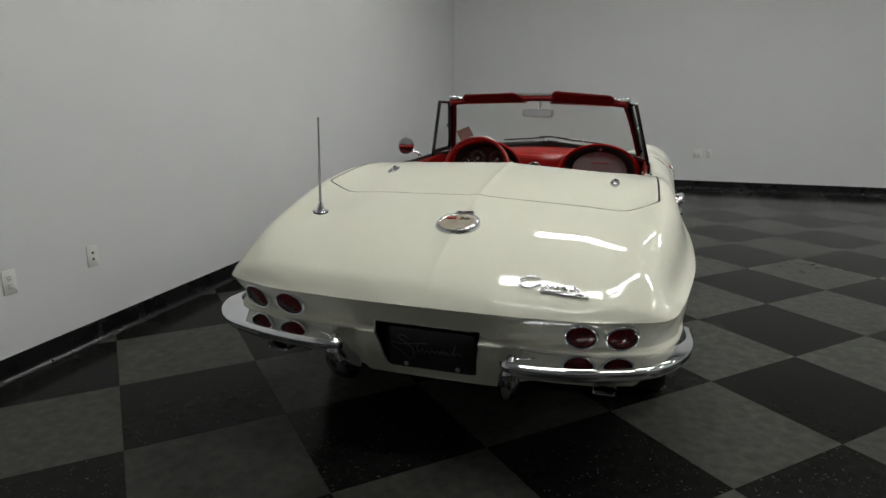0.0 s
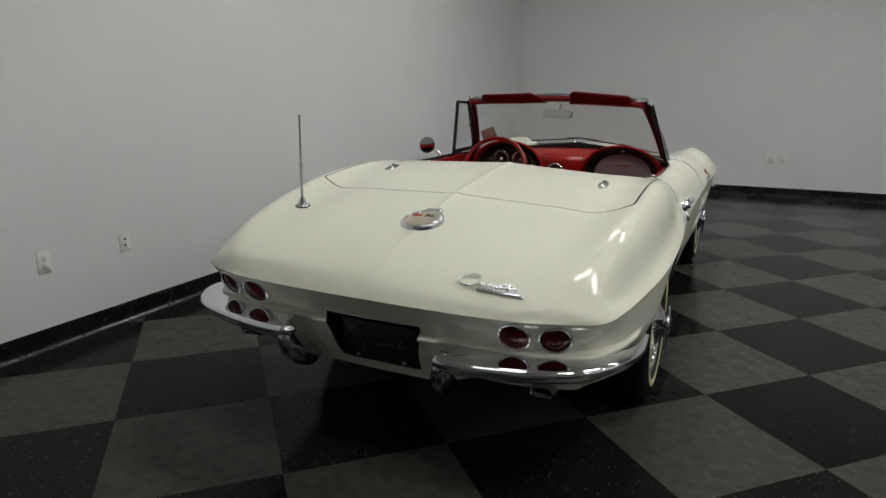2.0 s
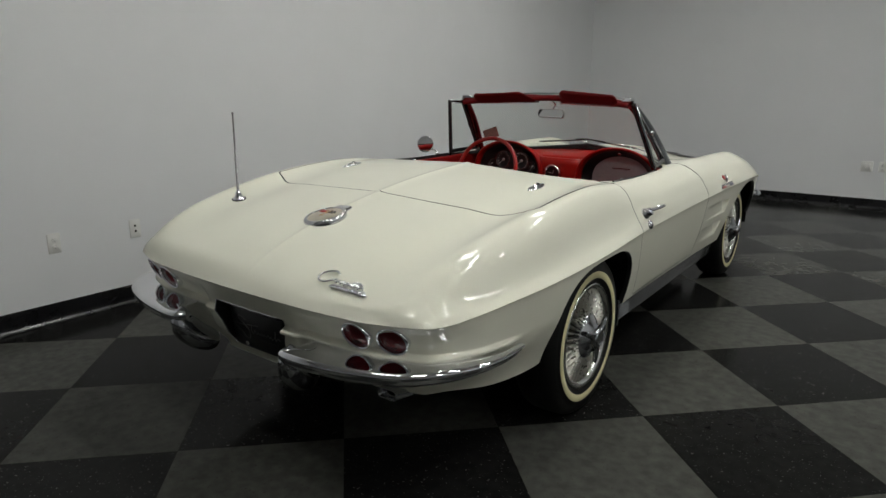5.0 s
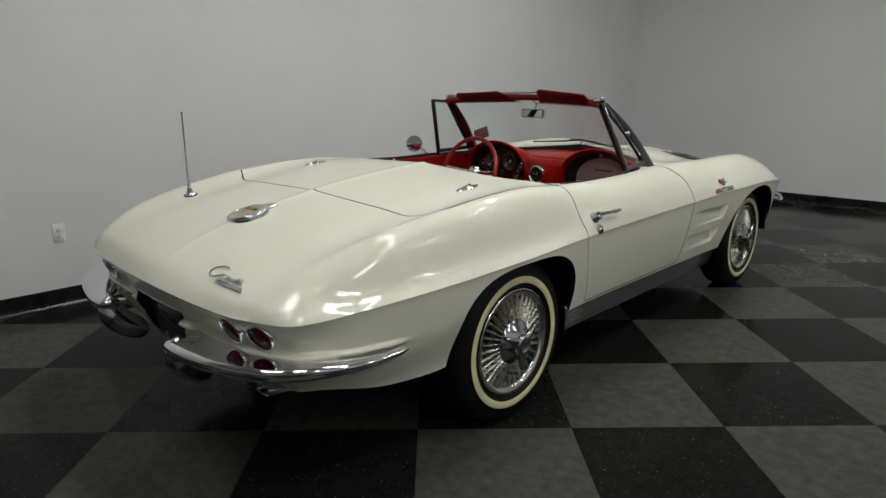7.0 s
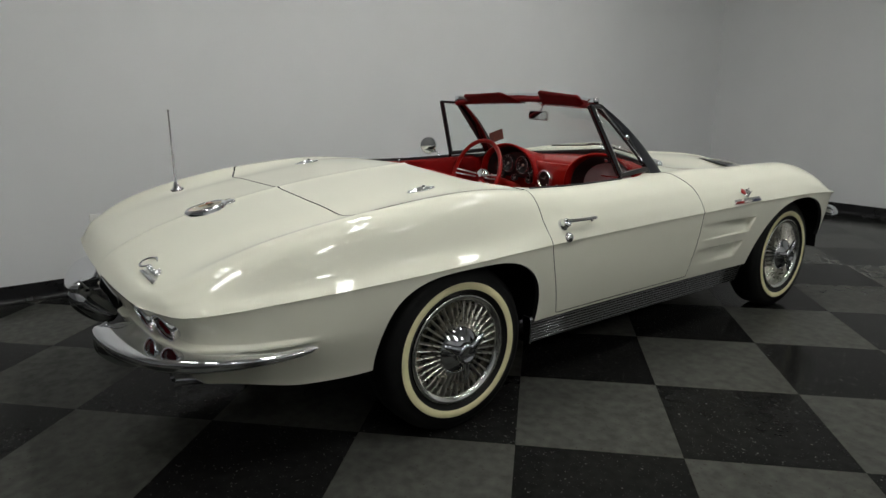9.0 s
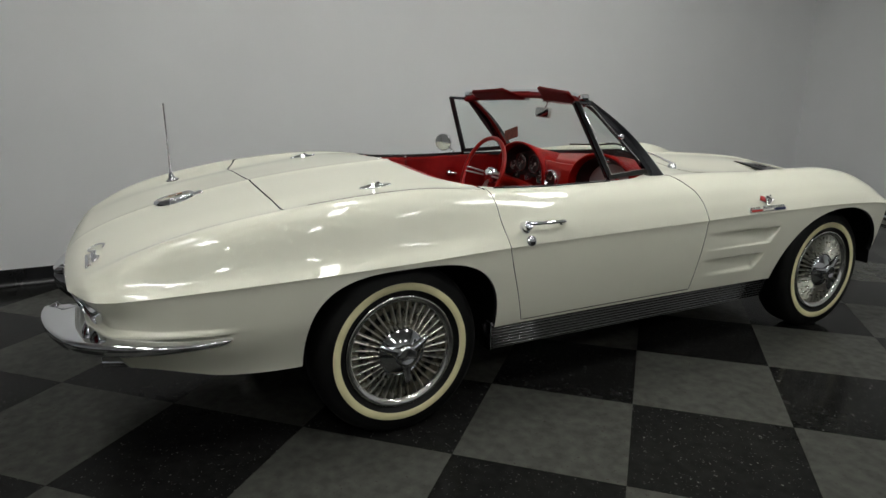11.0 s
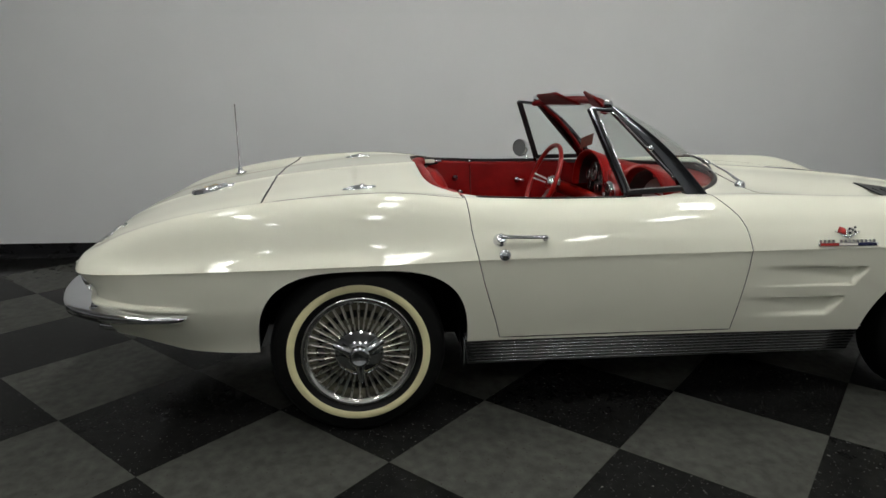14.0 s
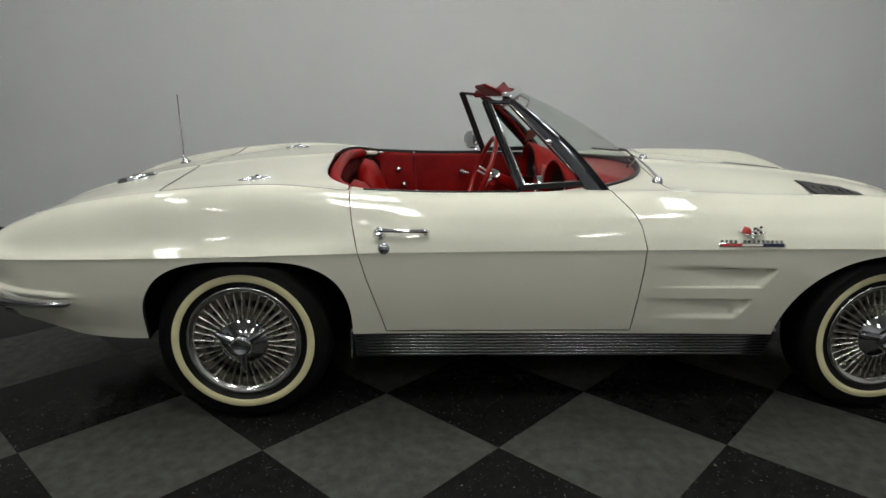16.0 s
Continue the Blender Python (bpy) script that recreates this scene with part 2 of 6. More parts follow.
def sheet(bm, rows, closed=False):
    """A skin through rows of points."""
    vs = [[bm.verts.new(p) for p in row] for row in rows]
    for a, b in zip(vs, vs[1:]):
        for j in range(len(a) - (0 if closed else 1)):
            k = (j + 1) % len(a)
            bm.faces.new((a[j], a[k], b[k], b[j]))
    return vs


def thicken(bm, d):
    """Gives a skin a thickness d."""
    bmesh.ops.recalc_face_normals(bm, faces=bm.faces)
    bmesh.ops.solidify(bm, geom=list(bm.faces), thickness=d)
    return bm


def spline(pts, n):
    """n points evenly along a smooth line through pts."""
    p = np.array(pts, float)
    t = np.r_[0, np.cumsum(np.linalg.norm(np.diff(p, axis=0), axis=1) ** 0.5)]
    d = np.gradient(p, t, axis=0)
    out = []
    for u in np.linspace(0, t[-1], n):
        i = min(int(np.searchsorted(t, u, "right")) - 1, len(t) - 2)
        h = t[i + 1] - t[i]
        s = (u - t[i]) / h
        out.append((2 * s**3 - 3 * s**2 + 1) * p[i] + (s**3 - 2 * s**2 + s) * h * d[i] + (3 * s**2 - 2 * s**3) * p[i + 1] + (s**3 - s**2) * h * d[i + 1])
    return [Vector(o) for o in out]


# ---------------------------------------------------------------- room
WALL_X, WALL_Y, EAST, SOUTH, CEIL_Z = -2.1, 6.41, 7.6, -6.0, 4.0


def build_room():
    t = 0.15
    for name, b in (("wall_west", (WALL_X - t, SOUTH - t, -0.02, WALL_X, WALL_Y + t, CEIL_Z)), ("wall_north", (WALL_X, WALL_Y, -0.02, EAST, WALL_Y + t, CEIL_Z)),
                    ("wall_east", (EAST, SOUTH - t, -0.02, EAST + t, WALL_Y + t, CEIL_Z)), ("wall_south", (WALL_X, SOUTH - t, -0.02, EAST, SOUTH, CEIL_Z))):
        paint, label = {"wall_east": (GREY_BOUNCE, "unseen plain light grey wall, toned for its bounce light"), "wall_south": (DARK_BOUNCE, "unseen plain dark grey wall, toned to cut bounce light")}.get(name, (WALL, "smooth light grey painted showroom wall"))
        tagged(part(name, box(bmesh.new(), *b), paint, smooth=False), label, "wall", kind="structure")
    tagged(part("ceiling", box(bmesh.new(), WALL_X - t, SOUTH - t, CEIL_Z, EAST + t, WALL_Y + t, CEIL_Z + 0.1), CEIL, smooth=False), "pale suspended showroom ceiling", "ceiling", kind="structure")
    # vinyl cove base: a flat strip with a curved toe
    prof = [(0.0, 0.112), (0.004, 0.112), (0.005, 0.108), (0.005, 0.03), (0.008, 0.016), (0.016, 0.006), (0.024, 0.001), (0.024, 0.0005), (0.0, 0.0005)]
    bm = bmesh.new()
    sheet(bm, [[(WALL_X + d, y, z) for d, z in prof] for y in (SOUTH, WALL_Y)])
    tagged(part("baseboard_west", bm, COVE, smooth=False), "glossy black vinyl cove base along the wall", "baseboard", kind="structure")
    bm = bmesh.new()
    sheet(bm, [[(x, WALL_Y - d, z) for d, z in prof] for x in (WALL_X, EAST)])
    tagged(part("baseboard_north", bm, COVE, smooth=False), "glossy black vinyl cove base along the wall", "baseboard", kind="structure")
    bm = bmesh.new()
    sheet(bm, [[(x, SOUTH + d, z) for d, z in prof] for x in (WALL_X, EAST)])
    tagged(part("baseboard_south", bm, COVE, smooth=False), "glossy black vinyl cove base along the wall", "baseboard", kind="structure")
    bm = bmesh.new()
    sheet(bm, [[(EAST - d, y, z) for d, z in prof] for y in (SOUTH, WALL_Y)])
    tagged(part("baseboard_east", bm, COVE, smooth=False), "glossy black vinyl cove base along the wall", "baseboard", kind="structure")


LIGHTS = [(x, y) for y in (-1.95, 0.5, 3.05) for x in (0.4, 2.6, 6.2)]


def build_light(x, y, lamp):
    base = thing("ceiling_light", "white recessed fluorescent ceiling light with a glowing panel", "ceiling light", pose(x, y, CEIL_Z), "ceiling lights")
    w, h, e, g = 0.66, 0.17, 0.015, 0.006
    bm = bmesh.new()
    for x0, y0, x1, y1 in ((-w, -h, w, -h + e), (-w, h - e, w, h), (-w, -h + e, -w + e, h - e), (w - e, -h + e, w, h - e), (-0.02, -h + e, 0.02, h - e)):
        box(bm, x0, y0, -0.02, x1, y1, 0.0)
    for s in (-1, 1):
        for y in (-0.052, 0.052):
            box(bm, min(s * 0.02, s * (w - e)), y - g, -0.02, max(s * 0.02, s * (w - e)), y + g, 0.0)
    part("frame", bm, PLASTIC, base, smooth=False)
    for s in (-1, 1):
        for y in (-0.1065, 0.0, 0.1065):
            part("diffuser", box(bmesh.new(), s * 0.3325 - 0.311, y - 0.046, -0.012, s * 0.3325 + 0.311, y + 0.046, -0.004), lamp, base, smooth=False)
    return base


def build_lights():
    build_light(*LIGHTS[0], LAMP_WEAK)
    base = build_light(*LIGHTS[1], LAMP)
    for x, y in LIGHTS[2:]:
        copy_thing(base, pose(x, y, CEIL_Z))


def clip(poly, axis, value, keep_more):
    out = []
    for a, b in zip(poly, poly[1:] + poly[:1]):
        ia, ib = (a[axis] - value) * keep_more >= 0, (b[axis] - value) * keep_more >= 0
        if ia:
            out.append(a)
        if ia != ib:
            s = (value - a[axis]) / (b[axis] - a[axis])
            out.append((a[0] + s * (b[0] - a[0]), a[1] + s * (b[1] - a[1])))
    return out


def build_floor():
    floor = tagged(part("floor", box(bmesh.new(), WALL_X, SOUTH, -0.1, EAST, WALL_Y, -0.004), SLAB, smooth=False), "polished checkered vinyl tile floor laid diagonally", "floor", kind="structure")
    side, h = 0.6096, 0.6096 / math.sqrt(2)
    x0, y0 = 1.013, 0.111
    g = 0.0006
    whole = {}
    for i in range(-24, 25):
        for j in range(-24, 25):
            cx, cy = x0 + h * (i - j), y0 + h * (i + j) + h
            poly = [(cx, cy - h + g), (cx + h - g, cy), (cx, cy + h - g), (cx - h + g, cy)]
            cut = poly
            for axis, value, more in ((0, WALL_X, 1), (0, EAST, -1), (1, SOUTH, 1), (1, WALL_Y, -1)):
                cut = clip(cut, axis, value, more) if cut else cut
            if len(cut) < 3:
                continue
            dark = (i + j) % 2 == 1
            full = cut == poly
            me = whole.get(dark) if full else None
            if me is None:
                me = bpy.data.meshes.new("tile")
                ox, oy = (cx, cy)
                k = len(cut)
                vs = [(x - ox, y - oy, 0.0) for x, y in cut] + [(x - ox, y - oy, -0.0036) for x, y in cut]
                fs = [tuple(range(k))] + [(a, a + k, (a + 1) % k + k, (a + 1) % k) for a in range(k)]
                me.from_pydata(vs, [], fs)
                me.materials.append(DARK_TILE if dark else GREY_TILE)
                if full:
                    whole[dark] = me
            ob = new("tile", me)
            ob.location = (cx, cy, 0)
            ob.parent = floor

# ---------------------------------------------------------------- the car's skin
def table(*rows, soft=0.05):
    """A smooth function through (y, value) rows."""
    y, v = np.array(rows, float).T
    fine = np.arange(-1.6, 3.7, 0.005)
    # cubic pieces with the slopes of the parabolas through each three rows
    h, d = np.diff(y), np.diff(v) / np.diff(y)
    m = np.r_[d[0], (h[1:] * d[:-1] + h[:-1] * d[1:]) / (h[1:] + h[:-1]), d[-1]]
    q = np.clip(fine, y[0], y[-1])
    i = np.clip(np.searchsorted(y, q, "right") - 1, 0, len(h) - 1)
    s = (q - y[i]) / h[i]
    raw = (2 * s**3 - 3 * s**2 + 1) * v[i] + (s**3 - 2 * s**2 + s) * h[i] * m[i] + (3 * s**2 - 2 * s**3) * v[i + 1] + (s**3 - s**2) * h[i] * m[i + 1]
    k = np.exp(-0.5 * (np.arange(-60, 61) * 0.005 / soft) ** 2)
    smooth = np.convolve(np.pad(raw, 60, mode="edge"), k / k.sum(), mode="valid")
    return lambda q: np.interp(q, fine, smooth)


def smoothstep(a, b, x):
    t = np.clip((x - a) / (b - a), 0, 1)
    return t * t * (3 - 2 * t)


TAIL, NOSE = -1.075, 3.24
XB = table((-1.075, .50), (-1.07, .55), (-1.062, .62), (-1.04, .695), (-.986, .745), (-.887, .775), (-.797, .793), (-.70, .808), (-.6, .823), (-.5, .836), (-.4, .845), (-.1, .855), (.1, .853), (.3, .845), (.46, .838), (.7, .836), (1.0, .838), (1.5, .845), (1.9, .856), (2.3, .87), (2.6, .87), (2.9, .857), (3.1, .837), (3.2, .814), (3.24, .78), soft=0.02)
ZB = table((-1.075, .656), (-.95, .658), (-.8, .664), (-.6, .673), (-.4, .681), (0, .692), (.6, .703), (1.4, .715), (2.05, .726), (2.45, .728), (2.8, .716), (3.24, .681))
ZC = table((-1.135, 0.570), (-1.075, 0.654), (-1.05, 0.693), (-1, 0.719), (-0.9, 0.762), (-0.78, 0.801), (-0.63, 0.839), (-0.45, 0.876), (-0.25, 0.907), (-0.05, 0.930), (0.12, 0.944), (0.3, 0.955), (0.6, 0.955), (1.2, 0.950), (1.6, 0.948), (1.9, 0.934), (2.3, 0.909), (2.6, 0.883), (2.85, 0.846), (3.04, 0.795), (3.16, 0.735), (3.24, 0.680), soft=0.03)
Z1 = table((-1.135, 0.570), (-1.075, 0.653), (-1.05, 0.699), (-1, 0.727), (-0.9, 0.766), (-0.78, 0.799), (-0.63, 0.836), (-0.45, 0.874), (-0.25, 0.904), (-0.05, 0.926), (0.12, 0.938), (0.3, 0.942), (0.6, 0.935), (1.2, 0.940), (1.6, 0.925), (1.9, 0.910), (2.3, 0.887), (2.6, 0.862), (2.85, 0.825), (3.04, 0.775), (3.16, 0.720), (3.24, 0.679), soft=0.03)
Z2 = table((-1.135, 0.570), (-1.075, 0.652), (-1.05, 0.694), (-1, 0.717), (-0.9, 0.757), (-0.78, 0.794), (-0.63, 0.828), (-0.45, 0.860), (-0.25, 0.891), (-0.05, 0.917), (0.12, 0.930), (0.3, 0.929), (0.6, 0.917), (1.2, 0.920), (1.6, 0.905), (1.9, 0.892), (2.3, 0.872), (2.6, 0.850), (2.85, 0.810), (3.04, 0.765), (3.16, 0.710), (3.24, 0.678), soft=0.03)
XF = table((-1.075, .55), (-.95, .64), (-.8, .69), (-.55, .707), (-.3, .728), (-.1, .73), (.1, .725), (.5, .715), (1.0, .715), (1.4, .70), (2.0, .68), (2.4, .68), (2.9, .67), (3.24, .62))
ZF = table((-1.135, 0.570), (-1.075, 0.652), (-1.05, 0.696), (-1, 0.717), (-0.9, 0.767), (-0.78, 0.811), (-0.63, 0.851), (-0.45, 0.885), (-0.25, 0.911), (-0.05, 0.927), (0.12, 0.932), (0.3, 0.921), (0.45, 0.904), (0.65, 0.893), (1, 0.893), (1.4, 0.902), (1.7, 0.909), (2.05, 0.914), (2.35, 0.914), (2.6, 0.904), (2.8, 0.866), (2.97, 0.810), (3.1, 0.737), (3.24, 0.677), soft=0.03)


def spline_rows(x, z, q):
    """Natural cubic splines, flat at the first knot: a row of knots and a row of places a section."""
    out = np.zeros_like(q)
    n = x.shape[1]
    for r in range(len(x)):
        h = np.diff(x[r])
        d = np.diff(z[r]) / h
        a, b = np.zeros((n, n)), np.zeros(n)
        a[0, 0], a[0, 1], b[0] = 2 * h[0], h[0], 6 * d[0]
        for i in range(1, n - 1):
            a[i, i - 1], a[i, i], a[i, i + 1], b[i] = h[i - 1], 2 * (h[i - 1] + h[i]), h[i], 6 * (d[i] - d[i - 1])
        a[-1, -1] = 1
        m = np.linalg.solve(a, b)
        i = np.clip(np.searchsorted(x[r], q[r], "right") - 1, 0, n - 2)
        t = q[r] - x[r][i]
        out[r] = z[r][i] + t * (d[i] - h[i] * (2 * m[i] + m[i + 1]) / 6) + t**2 * m[i] / 2 + t**3 * (m[i + 1] - m[i]) / (6 * h[i])
    return out


_Y = np.r_[np.linspace(TAIL, -0.95, 27), np.arange(-0.935, 2.99, 0.015), np.linspace(3.0, NOSE, 30)]
_S = np.sin(np.linspace(0, 1, 61) ** 0.85 * math.pi / 2)  # denser towards the crease


def _upper():
    xb, zb, xf, zf = XB(_Y), ZB(_Y), XF(_Y), ZF(_Y)
    xf = np.minimum(xf, xb - 0.12)
    x2 = xf - 0.14
    # inside the fenders a deck that falls straight from the spine to a valley behind the seats, a rounded hood in front
    deck = 1 - smoothstep(0.35, 0.8, _Y)
    zc, z2 = ZC(_Y) + 0.004 * deck * smoothstep(-1.07, -0.9, _Y), Z2(_Y)
    rest = np.minimum(0.3 + 0 * xf, x2 - 0.12)
    inner_x = np.stack([(1 - deck) * rest * k + deck * x2 * k for k in (0.3, 0.55, 0.8)], 1)
    gable = zc[:, None] + (z2 - zc)[:, None] * (inner_x / x2[:, None]) ** 1.3
    dome = spline_rows(np.stack([0 * xf, rest, x2, xf, xb], 1), np.stack([ZC(_Y), Z1(_Y), z2, zf, zb], 1), inner_x)
    inner_z = deck[:, None] * gable + (1 - deck)[:, None] * dome
    rise_x, rise_z = xf - 0.065, z2 + 0.62 * (zf - z2)
    # from the fender's top to the crease: rounded, but hollow over the rear arch, where the skin flares out again
    haunch = smoothstep(-1.02, -0.78, _Y) * (1 - smoothstep(0.15, 0.75, _Y))
    out = np.array((0.3, 0.5, 0.62, 0.78, 0.9))
    plain, hollow = np.array((0.88, 0.75, 0.645, 0.43, 0.235)), np.array((0.85, 0.60, 0.37, 0.165, 0.075))
    down = plain[None] + haunch[:, None] * (hollow - plain)[None]
    side_x = xf[:, None] + out[None] * (xb - xf)[:, None]
    side_z = zb[:, None] + down * (zf - zb)[:, None]
    knots = np.concatenate([0 * xf[:, None], inner_x, np.stack([x2, rise_x, xf], 1), side_x, xb[:, None]], 1)
    heights = np.concatenate([zc[:, None], inner_z, np.stack([z2, rise_z, zf], 1), side_z, zb[:, None]], 1)
    q = _S[None] * xb[:, None]
    z = spline_rows(knots, heights, q)
    return q, z


_QX, _QZ = _upper()


def bow(y, x):
    """Tail and nose are curved in plan."""
    tail = np.clip((-0.45 - y) / 0.65, 0, 1) ** 2 * 0.055
    nose = np.clip((y - 2.2) / 1.0, 0, 1) ** 2 * -0.12
    return y + (tail + nose) * (np.abs(x) / 0.75) ** 2


def ridge(y, x):
    """The raised spine down the middle."""
    w = np.clip((y + 1.075) / 0.12, 0, 1) * (0.6 + 0.4 * np.clip((y + 0.95) / 0.3, 0, 1))
    return (0.011 - 0.004 * (1 - smoothstep(0.35, 0.8, y))) * w * np.exp(-np.abs(x) / 0.022)


def skin(y, s):
    """The upper skin: y along the car, s from -1 to 1 across it, from crease to crease."""
    a = np.abs(s)
    i = np.clip(np.searchsorted(_Y, y, "right") - 1, 0, len(_Y) - 2)
    t = np.clip((y - _Y[i]) / (_Y[i + 1] - _Y[i]), 0, 1)
    k = np.clip(np.searchsorted(_S, a, "right") - 1, 0, len(_S) - 2)
    u = np.clip((a - _S[k]) / (_S[k + 1] - _S[k]), 0, 1)
    lerp = lambda g: (1 - t) * ((1 - u) * g[i, k] + u * g[i, k + 1]) + t * ((1 - u) * g[i + 1, k] + u * g[i + 1, k + 1])
    x, z = lerp(_QX), lerp(_QZ)
    # the body is twisted a little, its right fenders lower than its left
    twist = 0.009 * smoothstep(TAIL, TAIL + 0.07, y) * (1 - smoothstep(0.3, 0.6, y)) + 0.020 * smoothstep(1.5, 2.1, y) * (1 - smoothstep(2.6, 3.05, y))
    twist = twist + 0.005 * smoothstep(TAIL, TAIL + 0.07, y) * (1 - smoothstep(-0.85, -0.6, y))
    z = z - twist * x * np.sign(s + 1e-12) / 0.68 * (1 - a**6)
    # finger hollow behind the door handle
    x = x - 0.0045 * np.exp(-(((y - 0.515) / 0.055) ** 2) - ((z - 0.800) / 0.028) ** 2)
    x = x * np.sign(s + 1e-12)
    return np.stack([x, bow(y, x), z + ridge(y, x)], -1)


def top_z(x, y):
    """Height of the upper skin over a place."""
    yy = y
    for _ in range(6):
        yy = yy - (float(bow(np.array(yy), x)) - y)
    s = x / float(XB(yy))
    for _ in range(12):
        p = skin(np.array([yy]), np.array([s]))[0]
        s += (x - p[0]) / float(XB(yy))
    return float(skin(np.array([yy]), np.array([s]))[0][2])


def top_frame(x, y):
    """A pose on the upper skin, z along its normal and y towards the nose."""
    e = 0.01
    p = Vector((x, y, top_z(x, y)))
    dx = Vector((2 * e, 0, top_z(x + e, y) - top_z(x - e, y)))
    dy = Vector((0, 2 * e, top_z(x, y + e) - top_z(x, y - e)))
    n = dx.cross(dy).normalized()
    yv = (dy - n * dy.dot(n)).normalized()
    xv = yv.cross(n)
    return Matrix(((xv.x, yv.x, n.x, p.x), (xv.y, yv.y, n.y, p.y), (xv.z, yv.z, n.z, p.z), (0, 0, 0, 1)))


# the path of the crease, right half, from the middle of the tail round to the middle of the nose
def crease_path():
    tail = [(TAIL, s) for s in _S[:-1]]
    side = [(y, 1.0) for y in _Y]
    nose = [(NOSE, s) for s in _S[::-1][1:]]
    ys, ss = np.array(tail + side + nose).T
    p = skin(ys, ss)
    p[0, 0] = p[-1, 0] = 0.0
    return p, len(tail), len(tail) + len(side)


_P, _P0, _P1 = crease_path()
_D = np.gradient(_P[:, :2], axis=0)
_ARC = np.r_[0, np.cumsum(np.linalg.norm(np.diff(_P, axis=0), axis=1))]
_fine = np.arange(0, _ARC[-1], 0.005)
_kern = np.exp(-0.5 * (np.arange(-50, 51) * 0.005 / 0.07) ** 2)
_D /= np.linalg.norm(_D, axis=1)[:, None]
_D = np.stack([np.interp(_ARC, _fine, np.convolve(np.pad(np.interp(_fine, _ARC, _D[:, c]), 50, mode="edge"), _kern / _kern.sum(), mode="valid")) for c in (0, 1)], 1)
_D /= np.linalg.norm(_D, axis=1)[:, None]
_N = np.stack([_D[:, 1], -_D[:, 0]], 1)  # outwards
_N[0], _N[-1] = (0, -1), (0, 1)


def low_z(y, x=0.0):
    corner = smoothstep(-0.62, -0.98, y) * smoothstep(0.22, 0.36, np.abs(x))
    return 0.360 - 0.006 * smoothstep(0.3, 2.4, y) + 0.12 * smoothstep(2.9, 3.02, y) - 0.018 * smoothstep(-0.22, -0.40, y) + 0.02 * smoothstep(-0.6, -0.9, y) + 0.038 * corner


def scoop(y, z):
    """Depth of the two coves behind the front wheel."""
    d = 0 * y
    for z0, z1, y0, y1 in ((.562, .648, 1.52, 2.0), (.432, .515, 1.50, 1.93)):
        zm = (z - z0) / (z1 - z0)
        end = y1 + 0.05 * (zm - 0.5)
        run = np.clip((y - y0) / (end - y0), 0, 1)
        inside = smoothstep(0.0, 0.10, zm) * (1 - smoothstep(0.9, 1.0, zm))
        depth = 0.034 * run ** 1.3 * (0.35 + 0.65 * smoothstep(-0.05, 0.85, zm))
        d = np.maximum(d, depth * inside * (1 - smoothstep(end - 0.012, end + 0.012, y)))
    return d


def flank(a, v):
    """The lower skin: a along the crease path (metres of its arc), v from 0 (crease) to 1 (bottom edge)."""
    c = [np.interp(a, _ARC, _P[:, k]) for k in range(3)]
    n = [np.interp(a, _ARC, _N[:, k]) for k in range(2)]
    l = np.hypot(*n)
    y = c[1]
    z = c[2] + (low_z(y, c[0]) - c[2]) * v
    u = c[2] - z
    d_side = 0.005 * (1 - np.exp(-u / 0.012)) + 0.06 * u + 0.34 * u * u + smoothstep(0.15, -0.35, y) * 0.02 * smoothstep(0.14, 0.32, u) + smoothstep(-0.42, -0.95, y) * 0.06 * smoothstep(0.12, 0.32, u) ** 2
    back = smoothstep(-0.76, -1.03, y)
    # tail panel: undercut below the lip, a ledge over the bumper, then tucked under
    drop = z + 0.014 * smoothstep(-0.95, -0.62, y)
    ledge = smoothstep(0.556, 0.540, drop) * (1 - smoothstep(0.533, 0.527, drop))
    d_back = 0.012 * (1 - np.exp(-u / 0.008)) + 0.033 * smoothstep(0.0, 0.12, u) - 0.022 * ledge + 0.07 * smoothstep(0.15, 0.31, u)
    d_back = d_back + 0.006 * smoothstep(0.28, 0.42, np.abs(c[0])) * smoothstep(0.0, 0.06, u) * (1 - smoothstep(0.08, 0.12, u))  # hollow round the lamps
    d_back = d_back + 0.016 * smoothstep(0.236, 0.262, np.abs(c[0])) * smoothstep(0.015, 0.075, u)  # the panel round the plate stands proud
    d_side = d_side + smoothstep(-0.57, -0.68, y) * (0.002 * smoothstep(0.05, 0.14, u) - 0.012 * ledge)
    front = smoothstep(2.95, 3.1, y)
    d_front = 0.02 * (1 - np.exp(-u / 0.008)) + 0.55 * u
    d = d_side * (1 - back) * (1 - front) + d_back * back + d_front * front
    d = d + np.where((y > 1.4) & (y < 2.1), scoop(y, z), 0)
    return np.stack([c[0] - n[0] / l * d, y - n[1] / l * d, z], -1)


def arc_at_y(y):
    return np.interp(y, _P[_P0:_P1, 1], _ARC[_P0:_P1])


REAR_AXLE, FRONT_AXLE, HUB_Z = 0.006, 2.543, 0.332


def arch(y, z):
    """Negative inside a wheel opening."""
    r = (np.abs(np.clip((y - 0.030) / 0.390, -2, 2)) ** 3.1 + np.abs(np.clip((z - 0.33) / 0.343, 0, 3)) ** 3.1) ** (1 / 3.1) - 1
    f = (np.abs(np.clip((y - 2.517) / 0.438, -2, 2)) ** 2.2 + np.abs(np.clip((z - 0.33) / 0.374, 0, 3)) ** 2.2) ** (1 / 2.2) - 1
    return np.minimum(r, f) * 0.37


